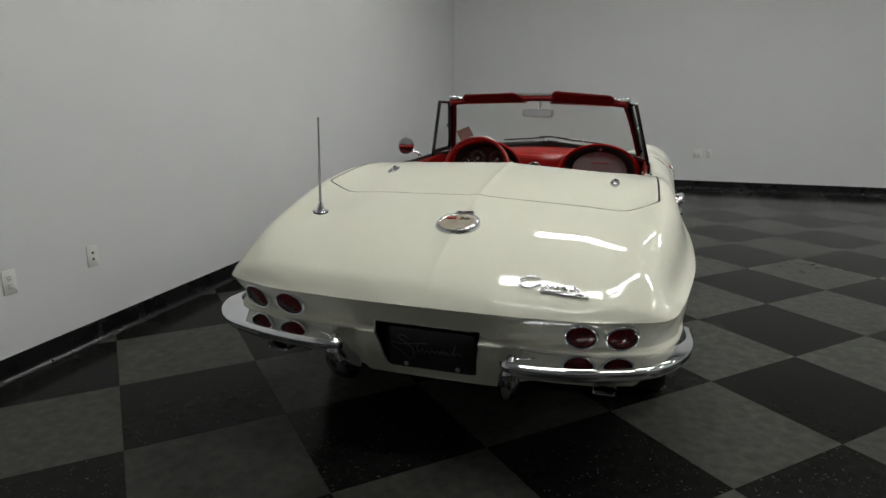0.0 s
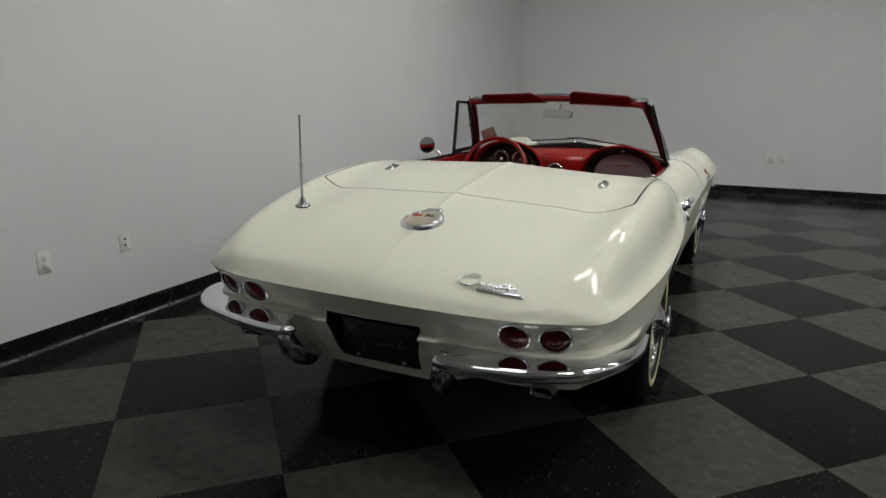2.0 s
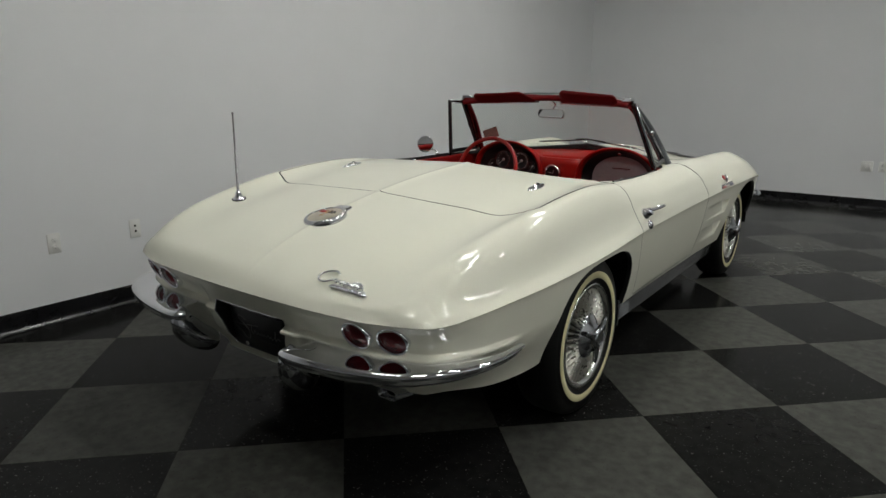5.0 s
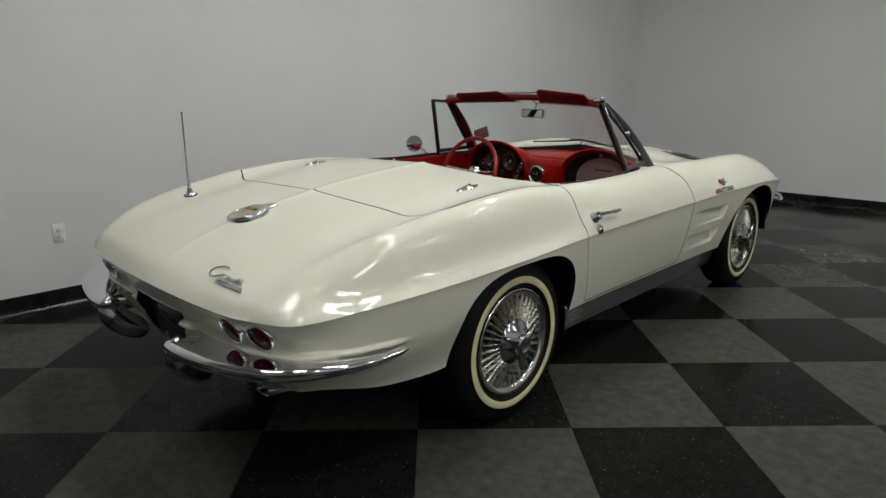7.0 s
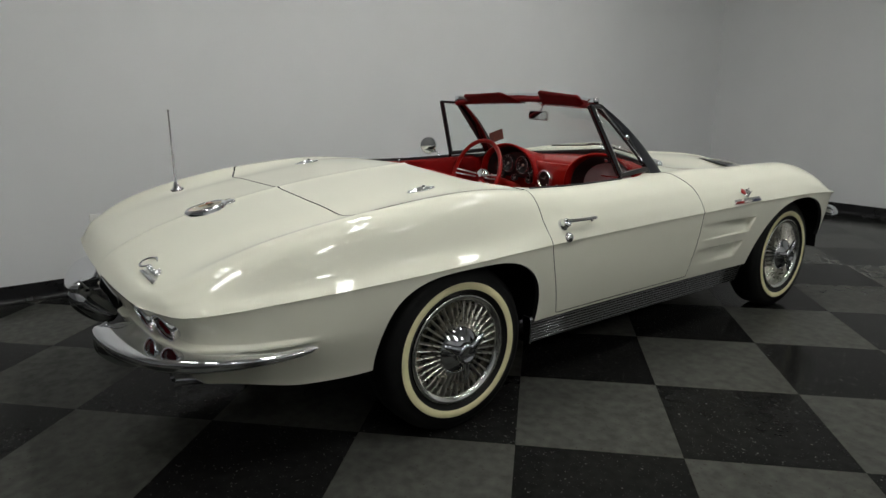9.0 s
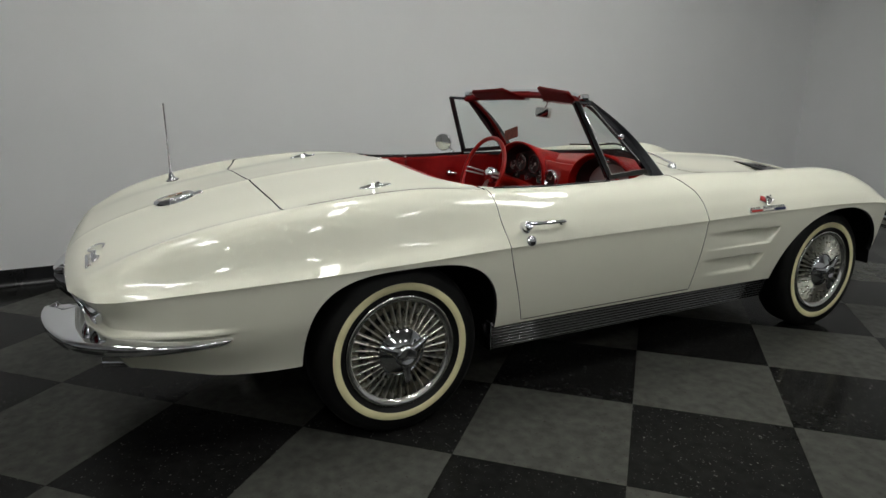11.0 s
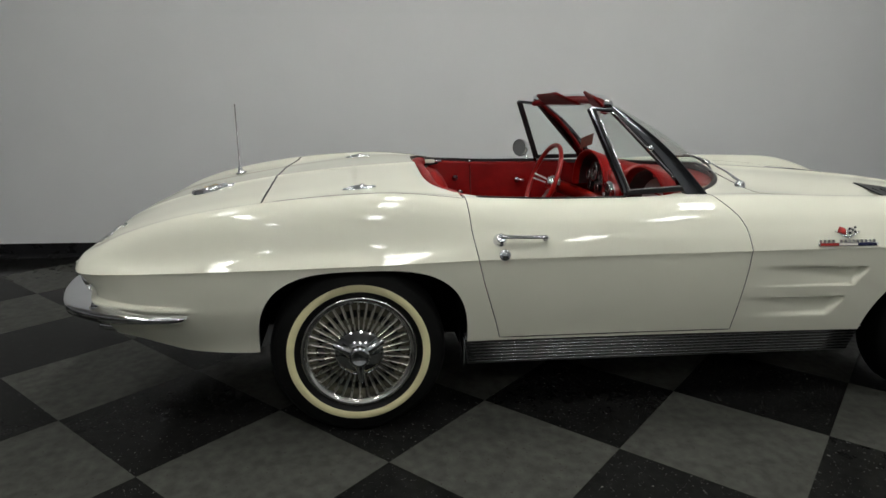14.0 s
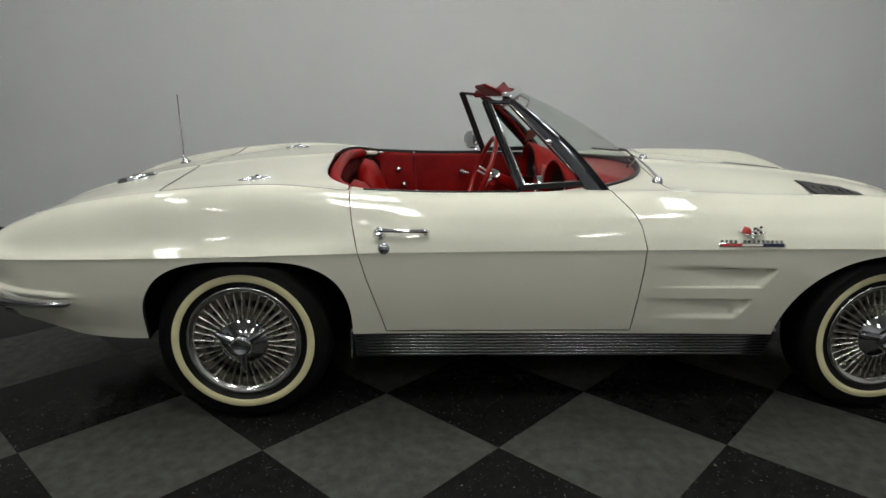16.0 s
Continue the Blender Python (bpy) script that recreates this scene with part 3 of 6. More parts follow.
def door_gap(y, z):
    """Negative inside the door's outline."""
    rear = np.interp(z, (0.36, 0.45, 0.60, 0.70, 0.80, 0.90, 0.97), (0.552, 0.525, 0.475, 0.447, 0.425, 0.413, 0.41))
    front = np.interp(z, (0.36, 0.50, 0.65, 0.72, 0.80, 0.84, 0.87, 0.90, 0.97), (1.505, 1.512, 1.52, 1.519, 1.503, 1.482, 1.455, 1.425, 1.41))
    return np.maximum(np.maximum(rear - y, y - front), 0.372 - z)


def cockpit(x, y):
    """Negative inside the opening of the cockpit."""
    c, a = 0.91, 0.625
    front = 1.375 + 0.33 * (1 - (np.minimum(np.abs(x), 0.625) / 0.625) ** 2.2)
    yy = np.where(y > c, c + (y - c) * a / np.maximum(front - c, 0.2), c + (y - c) * a / 0.622)
    n = 5.0
    return ((np.abs(yy - c) / a) ** n + (np.abs(x) / 0.672) ** n) ** (1 / n) * 0.66 - 0.66


def deck_gap(x, y):
    """Negative inside the outline of the deck lid: it reaches up the fenders to tight rear corners."""
    w = 0.700
    back = -0.360 + 0.052 * smoothstep(0.55, 0.70, np.abs(x))
    r = 0.022
    q = np.maximum(np.abs(x) - (w - r), 0) ** 2 + np.maximum((back + r) - y, 0) ** 2
    return np.maximum(np.maximum(np.abs(x) - w, back - y), np.sqrt(q) - r)


def hood_gap(x, y):
    w = 0.60 - 0.06 * smoothstep(1.7, 2.9, y)
    back = 1.70 + 0.02 * (1 - np.abs(x) / 0.6)
    q = np.maximum(np.abs(x) - (w - 0.08), 0) ** 2 + np.maximum((back + 0.08) - y, 0) ** 2
    return np.maximum(np.maximum(np.maximum(np.abs(x) - w, back - y), np.sqrt(q) - 0.08), y - 2.95)


def plate_gap(x, z):
    """Negative inside the licence plate's recess."""
    return np.maximum(np.abs(x) - (0.158 + 0.13 * (z - 0.42)), np.maximum(z - 0.578, 0.402 - z))


def flank_frame(a, z, mirror=False):
    """A pose on the lower skin, z axis outwards and y axis up."""
    v = 0.5
    for _ in range(20):
        v += (flank(np.array([a]), np.array([v]))[0][2] - z) * 1.2
    f = lambda da, dv: Vector(flank(np.array([a + da]), np.array([v + dv]))[0])
    return _frame(f(0, 0), f(0.004, 0) - f(-0.004, 0), f(0, -0.01) - f(0, 0.01), mirror)


def side_frame(y, z, mirror=False):
    """The same on the flank of the upper skin, above the crease."""
    s = 0.95
    for _ in range(40):
        s += np.clip((skin(np.array([y]), np.array([s]))[0][2] - z) * 0.6, -0.05, 0.05)
        s = min(max(s, 0.7), 1.0)
    f = lambda dy, ds: Vector(skin(np.array([y + dy]), np.array([min(s + ds, 1.0)]))[0])
    return _frame(f(0, 0), f(0.01, 0) - f(-0.01, 0), f(0, -0.01) - f(0, 0), mirror)


def _frame(p, along, up, mirror):
    n = along.cross(up).normalized()
    if mirror:
        p, along, up, n = [Vector((-v.x, v.y, v.z)) for v in (p, along, up, n)]
    along = along.normalized()
    up = n.cross(along).normalized()
    if mirror:
        along = up.cross(n)
        up = n.cross(along).normalized()
    return Matrix(((along.x, up.x, n.x, p.x), (along.y, up.y, n.y, p.y), (along.z, up.z, n.z, p.z), (0, 0, 0, 1)))


def arc_at_x(x):
    """Arc of the crease path on the tail at a distance from the middle."""
    return float(np.interp(x, _P[:_P0 + 45, 0], _ARC[:_P0 + 45]))


def cut_skin(surface, A, B, cuts, gaps):
    """A grid of a surface, cut along the zero lines of the functions in cuts. Gives for each region (cut number, or -1 outside all) its points and faces."""
    U = np.stack(np.meshgrid(A, B, indexing="ij"), -1)
    na, nb = len(A), len(B)
    owner = np.full((na, nb), -1)
    moved = np.zeros((na, nb), bool)
    base = U.copy()
    P = surface(U[..., 0], U[..., 1])
    G = [f(P) for f in cuts]
    best = np.full((na, nb), 2.0)
    target = U.copy()
    line = np.full((na, nb), -1)
    for k, f in enumerate(cuts):
        g = G[k]
        for di, dj in ((1, 0), (0, 1)):
            a, b = (slice(0, na - di), slice(0, nb - dj)), (slice(di, na), slice(dj, nb))
            for i, j in zip(*np.nonzero((g[a] < 0) != (g[b] < 0))):
                p, q = base[i, j], base[i + di, j + dj]
                lo, hi, gl = 0.0, 1.0, g[i, j]
                for _ in range(16):
                    m = (lo + hi) / 2
                    pm = p + (q - p) * m
                    gm = f(surface(np.array([pm[0]]), np.array([pm[1]])))[0]
                    if (gm < 0) == (gl < 0):
                        lo = m
                    else:
                        hi = m
                c = (lo + hi) / 2
                cross = p + (q - p) * c
                at, dist = ((i, j), c) if c <= 0.5 else ((i + di, j + dj), 1 - c)
                if dist < best[at]:
                    best[at], target[at], line[at] = dist, cross, k
    U = target
    sign = [np.where(line == k, 0, np.where(G[k] < 0, -1, 1)) for k in range(len(cuts))]
    out = {}
    P = surface(U[..., 0], U[..., 1])

    def region(corners):
        for k in range(len(cuts)):
            v = [sign[k][c] for c in corners]
            if min(v) < 0:
                return k
            if max(v) == 0:
                mid = np.mean([U[c] for c in corners], 0)
                if f_at(k, mid) < 0:
                    return k
        return -1

    def f_at(k, uv):
        return cuts[k](surface(np.array([uv[0]]), np.array([uv[1]])))[0]

    for i in range(na - 1):
        for j in range(nb - 1):
            c = [(i, j), (i + 1, j), (i + 1, j + 1), (i, j + 1)]
            faces = [c]
            for k in range(len(cuts)):
                v = [sign[k][q] for q in c]
                if min(v) < 0 < max(v):
                    if v[0] == 0 and v[2] == 0:
                        faces = [[c[0], c[1], c[2]], [c[0], c[2], c[3]]]
                    elif v[1] == 0 and v[3] == 0:
                        faces = [[c[0], c[1], c[3]], [c[1], c[2], c[3]]]
            for f in faces:
                out.setdefault(region(f), []).append(f)
    res = {}
    for r, faces in out.items():
        used = {}
        pts, fs = [], []
        for f in faces:
            ids = []
            for c in f:
                if c not in used:
                    used[c] = len(pts)
                    pts.append(P[c].copy())
                    if line[c] >= 0:
                        # draw back from the cut to leave a gap
                        k = line[c]
                        e = 1e-4
                        g0 = cuts[k](P[c][None])[0]
                        grad = np.array([(cuts[k]((P[c] + d)[None])[0] - g0) / e for d in np.eye(3) * e])
                        l = np.linalg.norm(grad)
                        if l > 1e-6:
                            pts[-1] += grad / l * (-gaps[k] / 2 if k == r else gaps[k] / 2)
                ids.append(used[c])
            if len(set(ids)) == len(ids):
                fs.append(ids)
        res[r] = (pts, fs)
    return res


def add_piece(bm, pts, fs, mirror=False):
    vs = [bm.verts.new((-p[0] if mirror else p[0], p[1], p[2])) for p in pts]
    for f in fs:
        try:
            bm.faces.new([vs[k] for k in (f[::-1] if mirror else f)])
        except ValueError:
            pass


def finish(bm, dist=0.0008):
    bmesh.ops.remove_doubles(bm, verts=bm.verts, dist=dist)
    bmesh.ops.dissolve_degenerate(bm, edges=bm.edges, dist=0.0003)
    bmesh.ops.recalc_face_normals(bm, faces=bm.faces)
    return bm


def rim_flange(bm, depth):
    """Turns open edges inwards, so that panels show a thickness."""
    bm.normal_update()
    edges = [e for e in bm.edges if e.is_boundary]
    verts = {v for e in edges for v in e.verts}
    twin = {v: bm.verts.new(v.co - v.normal * depth) for v in verts}
    for e in edges:
        a, b = e.verts
        try:
            # second material is black: gap shade put into the turned edges
            bm.faces.new((a, b, twin[b], twin[a])).material_index = 1
        except ValueError:
            pass
    bmesh.ops.recalc_face_normals(bm, faces=bm.faces)


def sharp_by_angle(bm, deg):
    for e in bm.edges:
        if len(e.link_faces) == 2 and e.calc_face_angle(0) > radians(deg):
            e.smooth = False

# ---------------------------------------------------------------- the car
def build_body(car):
    sy = _Y
    ss = np.unique(np.r_[-_S, _S, np.array((-0.034, -0.023, -0.014, -0.007, 0.007, 0.014, 0.023, 0.034))])
    up = cut_skin(skin, sy, ss, [lambda p: np.maximum(np.maximum(deck_gap(p[..., 0], p[..., 1]), -cockpit(p[..., 0], p[..., 1])), p[..., 1] - 0.405), lambda p: np.maximum(hood_gap(p[..., 0], p[..., 1]), -cockpit(p[..., 0], p[..., 1])),
                                 lambda p: cockpit(p[..., 0], p[..., 1]), lambda p: door_gap(p[..., 1], p[..., 2]) + 10 * (np.abs(p[..., 0]) < 0.45)], (0.0074, 0.004, 0.004, 0.0030))
    av = np.unique(np.r_[_ARC[:_P0:1], _ARC[_P0:_P1], _ARC[_P1:], np.arange(arc_at_y(1.5), arc_at_y(2.05), 0.007)])
    vv = np.unique(np.r_[0, np.array([0.006, 0.014, 0.024, 0.036]), np.linspace(0.055, 1, 44), np.linspace(0.325, 0.54, 32)])
    low = cut_skin(flank, av, vv, [lambda p: np.where((p[..., 1] > -0.6) & (p[..., 1] < 3.0) & (np.abs(p[..., 0]) > 0.5), arch(p[..., 1], p[..., 2]), 1.0),
                                   lambda p: door_gap(p[..., 1], p[..., 2]), lambda p: np.where(p[..., 1] < -0.8, plate_gap(p[..., 0], p[..., 2]), 1.0)], (0.0, 0.0035, 0.0))
    bm = bmesh.new()
    add_piece(bm, *up[-1])
    add_piece(bm, *low[-1])
    add_piece(bm, *low[-1], mirror=True)
    finish(bm)
    rim_flange(bm, 0.02)
    sharp_by_angle(bm, 40)
    part("body_shell", bm, [PAINT, BLACK_TRIM], car)
    for side in (0, 1):
        bm = bmesh.new()
        pts, fs = up[3]
        keep = [f for f in fs if (pts[f[0]][0] > 0) == (side == 0)]
        add_piece(bm, pts, keep)
        add_piece(bm, *low[1], mirror=side == 1)
        finish(bm)
        bmesh.ops.delete(bm, geom=[v for v in bm.verts if not v.link_faces], context="VERTS")
        rim_flange(bm, 0.02)
        sharp_by_angle(bm, 40)
        door = part("door", bm, [PAINT, BLACK_TRIM], car)
        yield ("door", side, door)
    bm = bmesh.new()
    add_piece(bm, *up[0])
    finish(bm)
    rim_flange(bm, 0.015)
    sharp_by_angle(bm, 40)
    yield ("deck", 0, part("deck_lid", bm, [PAINT, BLACK_TRIM], car))
    bm = bmesh.new()
    add_piece(bm, *up[1])
    finish(bm)
    rim_flange(bm, 0.015)
    sharp_by_angle(bm, 40)
    yield ("hood", 0, part("hood", bm, [PAINT, BLACK_TRIM], car))
    # added black sheets behind the panels, standing in for shade in the gaps
    a2 = _ARC[::3]
    for mirror in (False, True):
        bm = bmesh.new()
        P = flank(*np.meshgrid(a2, np.linspace(0.02, 1, 14), indexing="ij"))
        P[..., 0] -= 0.045
        P[..., 1] *= 0.985
        ids = np.arange(P.shape[0] * P.shape[1]).reshape(P.shape[:2])
        fs = []
        for i in range(P.shape[0] - 1):
            for j in range(P.shape[1] - 1):
                q = [(i, j), (i + 1, j), (i + 1, j + 1), (i, j + 1)]
                if all(0.47 < P[k][1] < 1.95 for k in q):
                    fs.append([ids[k] for k in q])
        add_piece(bm, list(P.reshape(-1, 3)), fs, mirror)
        bmesh.ops.delete(bm, geom=[v for v in bm.verts if not v.link_faces], context="VERTS")
        part("inner_panel", bm, BLACK, car)
    for name, y0, y1 in (("deck_liner", -0.98, 0.27), ("hood_liner", 1.72, 3.1)):
        P = skin(*np.meshgrid(np.linspace(y0, y1, 40), np.linspace(-0.86, 0.86, 41), indexing="ij"))
        P[..., 2] -= 0.03
        bm = bmesh.new()
        sheet(bm, [[tuple(p) for p in row] for row in P])
        part(name, bm, BLACK, car)


def build_underside(car):
    for yc, a, top, power in ((0.030, 0.392, 0.674, 3.1), (2.517, 0.44, 0.706, 2.2)):
        for side in (1, -1):
            bm = bmesh.new()
            rows = []
            def lip(y, z):
                v = np.clip((ZB(y) - z) / (ZB(y) - low_z(y)), 0, 1)
                return float(flank(np.array([arc_at_y(y)]), np.array([v]))[0][0]) - 0.005
            for f in (0.0, 0.4, 0.8, 1.0):
                k = 1.02 if f < 0.9 else 1.004
                e = 2 / power
                foot = 0.25 if f < 0.9 else 0.325
                arc = [(yc + a * k * math.copysign(abs(math.cos(t)) ** e, math.cos(t)), 0.33 + (top - 0.33) * k * abs(math.sin(t)) ** e) for t in np.linspace(0, math.pi, 37)]
                # down to the sill on the door's side
                arc = [(arc[0][0], foot)] + arc if yc < 1 else arc + [(arc[-1][0], foot)]
                if f > 0.9:
                    arc = [(y, max(z, 0.373)) if 0.2 < y < 2.4 else (y, z) for y, z in arc]
                rows.append([(side * (0.40 + (lip(y, z) - 0.40) * f), y, z) for y, z in arc])
            vs = sheet(bm, rows)
            bm.faces.new(vs[0])
            bmesh.ops.recalc_face_normals(bm, faces=bm.faces)
            part("wheel_housing", bm, BLACK, car)
    for y0, y1, z0, z1, x in ((0.45, 2.06, 0.235, 0.345, 0.72), (-0.80, 0.45, 0.30, 0.42, 0.38), (2.06, 2.95, 0.24, 0.40, 0.38)):
        part("underbody", box(bmesh.new(), -x, y0, z0, x, y1, z1, 0.02), BLACK, car)
    for side in (1, -1):
        bm = bmesh.new()
        tube(bm, [(0, REAR_AXLE, HUB_Z - 0.02), (side * 0.64, REAR_AXLE, HUB_Z)], 0.03, 12)
        part("half_shaft", bm, BLACK, car)


def build_rocker(car, side):
    z0, z1, x = 0.368, 0.249, 0.757
    def row(y, cut):
        pts = []
        for px, pz in ((x - 0.05, z0), (x + 0.004, z0), (x + 0.006, z0 - 0.004), (x + 0.001, z0 - 0.008), (x - 0.018, z1 + 0.004), (x - 0.021, z1), (x - 0.06, z1)):
            k = (z0 - pz) / (z0 - z1)
            pts.append((side * px, y + cut * k, pz - 0.007 * (y - 0.44) / 1.62))
        return pts
    bm = bmesh.new()
    vs = sheet(bm, [row(0.414, 0.016), row(1.2, 0.0), row(2.115, -0.03)], closed=True)
    bm.faces.new(vs[0])
    bm.faces.new(vs[-1])
    bmesh.ops.recalc_face_normals(bm, faces=bm.faces)
    plate = part("rocker_moulding", bm, BLACK_TRIM, car, "dark rocker moulding with bright ribs", smooth=False)
    for k in range(8):
        f = (k + 0.4) / 8
        pz = z0 - 0.006 - (z0 - z1 - 0.008) * f
        px = x + 0.003 - 0.021 * f
        bm = bmesh.new()
        ys = np.linspace(0.417 + 0.016 * f, 2.11 - 0.03 * f, 8)
        strap(bm, [Vector((side * px, y, pz - 0.007 * (y - 0.44) / 1.62)) for y in ys], (side * -0.17, 0, 1), 0.0088, 0.006)
        part("rib", bm, RIB, plate)
    bm = bmesh.new()
    strap(bm, [Vector((side * (x + 0.005), y, z0 + 0.002 - 0.007 * (y - 0.44) / 1.62)) for y in np.linspace(0.414, 2.112, 8)], (side * 0.7, 0, -0.7), 0.014, 0.004)
    part("sill_strip", bm, SILVER, plate, "bright strip along the sill")
    bm = box(bmesh.new(), side * x - 0.045, 0.408, z1 + 0.006, side * x + 0.045, 0.4165, z0 + 0.003, 0.003)
    bm.transform(Matrix.Translation((-side * 0.036, 0, 0)))
    part("sill_cap", bm, DIM_CHROME, plate, "chrome end cap of the sill")


def build_wheel(car):
    """A finned knock-off wheel with a whitewall tyre; built about the x axis, outer face towards +x."""
    turn = Matrix.Rotation(radians(90), 4, "Y")
    w = new("wheel")
    w.parent = car
    R = 0.345
    bm = bmesh.new()
    prof = [(0.205, -0.075), (0.222, -0.086), (0.27, -0.092), (0.308, -0.085), (0.324, -0.07), (0.331, -0.052), (0.333, 0.0), (0.331, 0.052), (0.325, 0.069), (0.312, 0.083), (0.296, 0.0895), (0.272, 0.0925), (0.2700, 0.0945), (0.2685, 0.0945)]
    lathe(bm, prof, 72, turn)
    lathe(bm, [(0.2405, 0.0935), (0.239, 0.0935), (0.2375, 0.0912), (0.228, 0.088), (0.221, 0.080), (0.212, 0.07)], 72, turn)
    tyre = part("tyre", bm, RUBBER, w)
    bm = bmesh.new()
    lathe(bm, [(0.2685, 0.0945), (0.267, 0.0957), (0.254, 0.0962), (0.242, 0.0950), (0.2405, 0.0935)], 72, turn)
    part("whitewall", bm, WHITEWALL, tyre, "cream whitewall band")
    bm = bmesh.new()
    lathe(bm, [(0.214, 0.060), (0.219, 0.078), (0.2195, 0.084), (0.217, 0.0885), (0.212, 0.0895), (0.204, 0.0865), (0.196, 0.082), (0.192, 0.077), (0.190, 0.068), (0.188, 0.040)], 72, turn)
    part("rim", bm, BRIGHT_RIM, w, "polished bright rim")
    bm = bmesh.new()
    lathe(bm, [(0.192, 0.048), (0.15, 0.052), (0.09, 0.060), (0.06, 0.064), (0.001, 0.064)], 48, turn)
    part("wheel_disc", bm, DISC, w)
    bm = bmesh.new()
    for k in range(36):
        a = 2 * math.pi * (k + 0.5) / 36
        c, s = math.cos(a), math.sin(a)
        bm.faces.new([bm.verts.new((0.0565, c * r - s * t, s * r + c * t)) for r, t in ((0.160, -0.0072), (0.160, 0.0072), (0.132, 0.0060), (0.132, -0.0060))])
    tagged(part("vent_slot", bm, BLACK, w, "ring of dark slots between the fins", smooth=False), kind="stuff")
    # fins: a rounded blade, sloping up to the hub
    bm = bmesh.new()
    n = 36
    for k in range(n):
        a = 2 * math.pi * k / n
        c, s = math.cos(a), math.sin(a)
        rows = []
        for r, h, hw in ((0.190, 0.0745, 0.0030), (0.15, 0.079, 0.0033), (0.11, 0.085, 0.0026), (0.088, 0.089, 0.0020)):
            rows.append([Vector((hh, c * r - s * t, s * r + c * t)) for hh, t in ((0.046, -hw * 1.2), (h - 0.004, -hw), (h, -hw * 0.35), (h, hw * 0.35), (h - 0.004, hw), (0.046, hw * 1.2))])
        sheet(bm, rows)
    bmesh.ops.recalc_face_normals(bm, faces=bm.faces)
    tagged(part("wheel_fin", bm, ALLOY, w, "ring of polished alloy radial fins"), kind="stuff")
    bm = bmesh.new()
    lathe(bm, [(0.093, 0.06), (0.093, 0.084), (0.0915, 0.088), (0.087, 0.0925), (0.079, 0.0985), (0.069, 0.1055), (0.058, 0.113), (0.048, 0.1185), (0.042, 0.121)], 48, turn)
    part("hub_cone", bm, DIM_CHROME, w, "polished cone hub")
    bm = bmesh.new()
    lathe(bm, [(0.042, 0.112), (0.042, 0.128), (0.038, 0.136), (0.031, 0.141), (0.028, 0.1405), (0.025, 0.138), (0.001, 0.137)], 36, turn)
    for k in range(3):
        a = 2 * math.pi * k / 3 - math.pi / 2 + 0.06
        c, s = math.cos(a), math.sin(a)
        rows = []
        for r, hw, x0, x1 in ((0.02, 0.022, 0.118, 0.134), (0.045, 0.016, 0.117, 0.136), (0.07, 0.013, 0.116, 0.135), (0.088, 0.011, 0.116, 0.132), (0.103, 0.009, 0.117, 0.129), (0.112, 0.002, 0.120, 0.125)):
            rows.append([Vector((x, c * r - s * t, s * r + c * t)) for x, t in ((x0, -hw), (x1 - 0.004, -hw), (x1, 0.0), (x1 - 0.004, hw), (x0, hw))])
        sheet(bm, rows, closed=True)
    bmesh.ops.recalc_face_normals(bm, faces=bm.faces)
    part("spinner", bm, DIM_CHROME, w, "three-bar chrome knock-off spinner")
    bm = bmesh.new()
    lathe(bm, [(0.212, 0.07), (0.2, -0.07), (0.001, -0.07)], 36, turn)
    part("wheel_back", bm, BLACK, w)
    return w


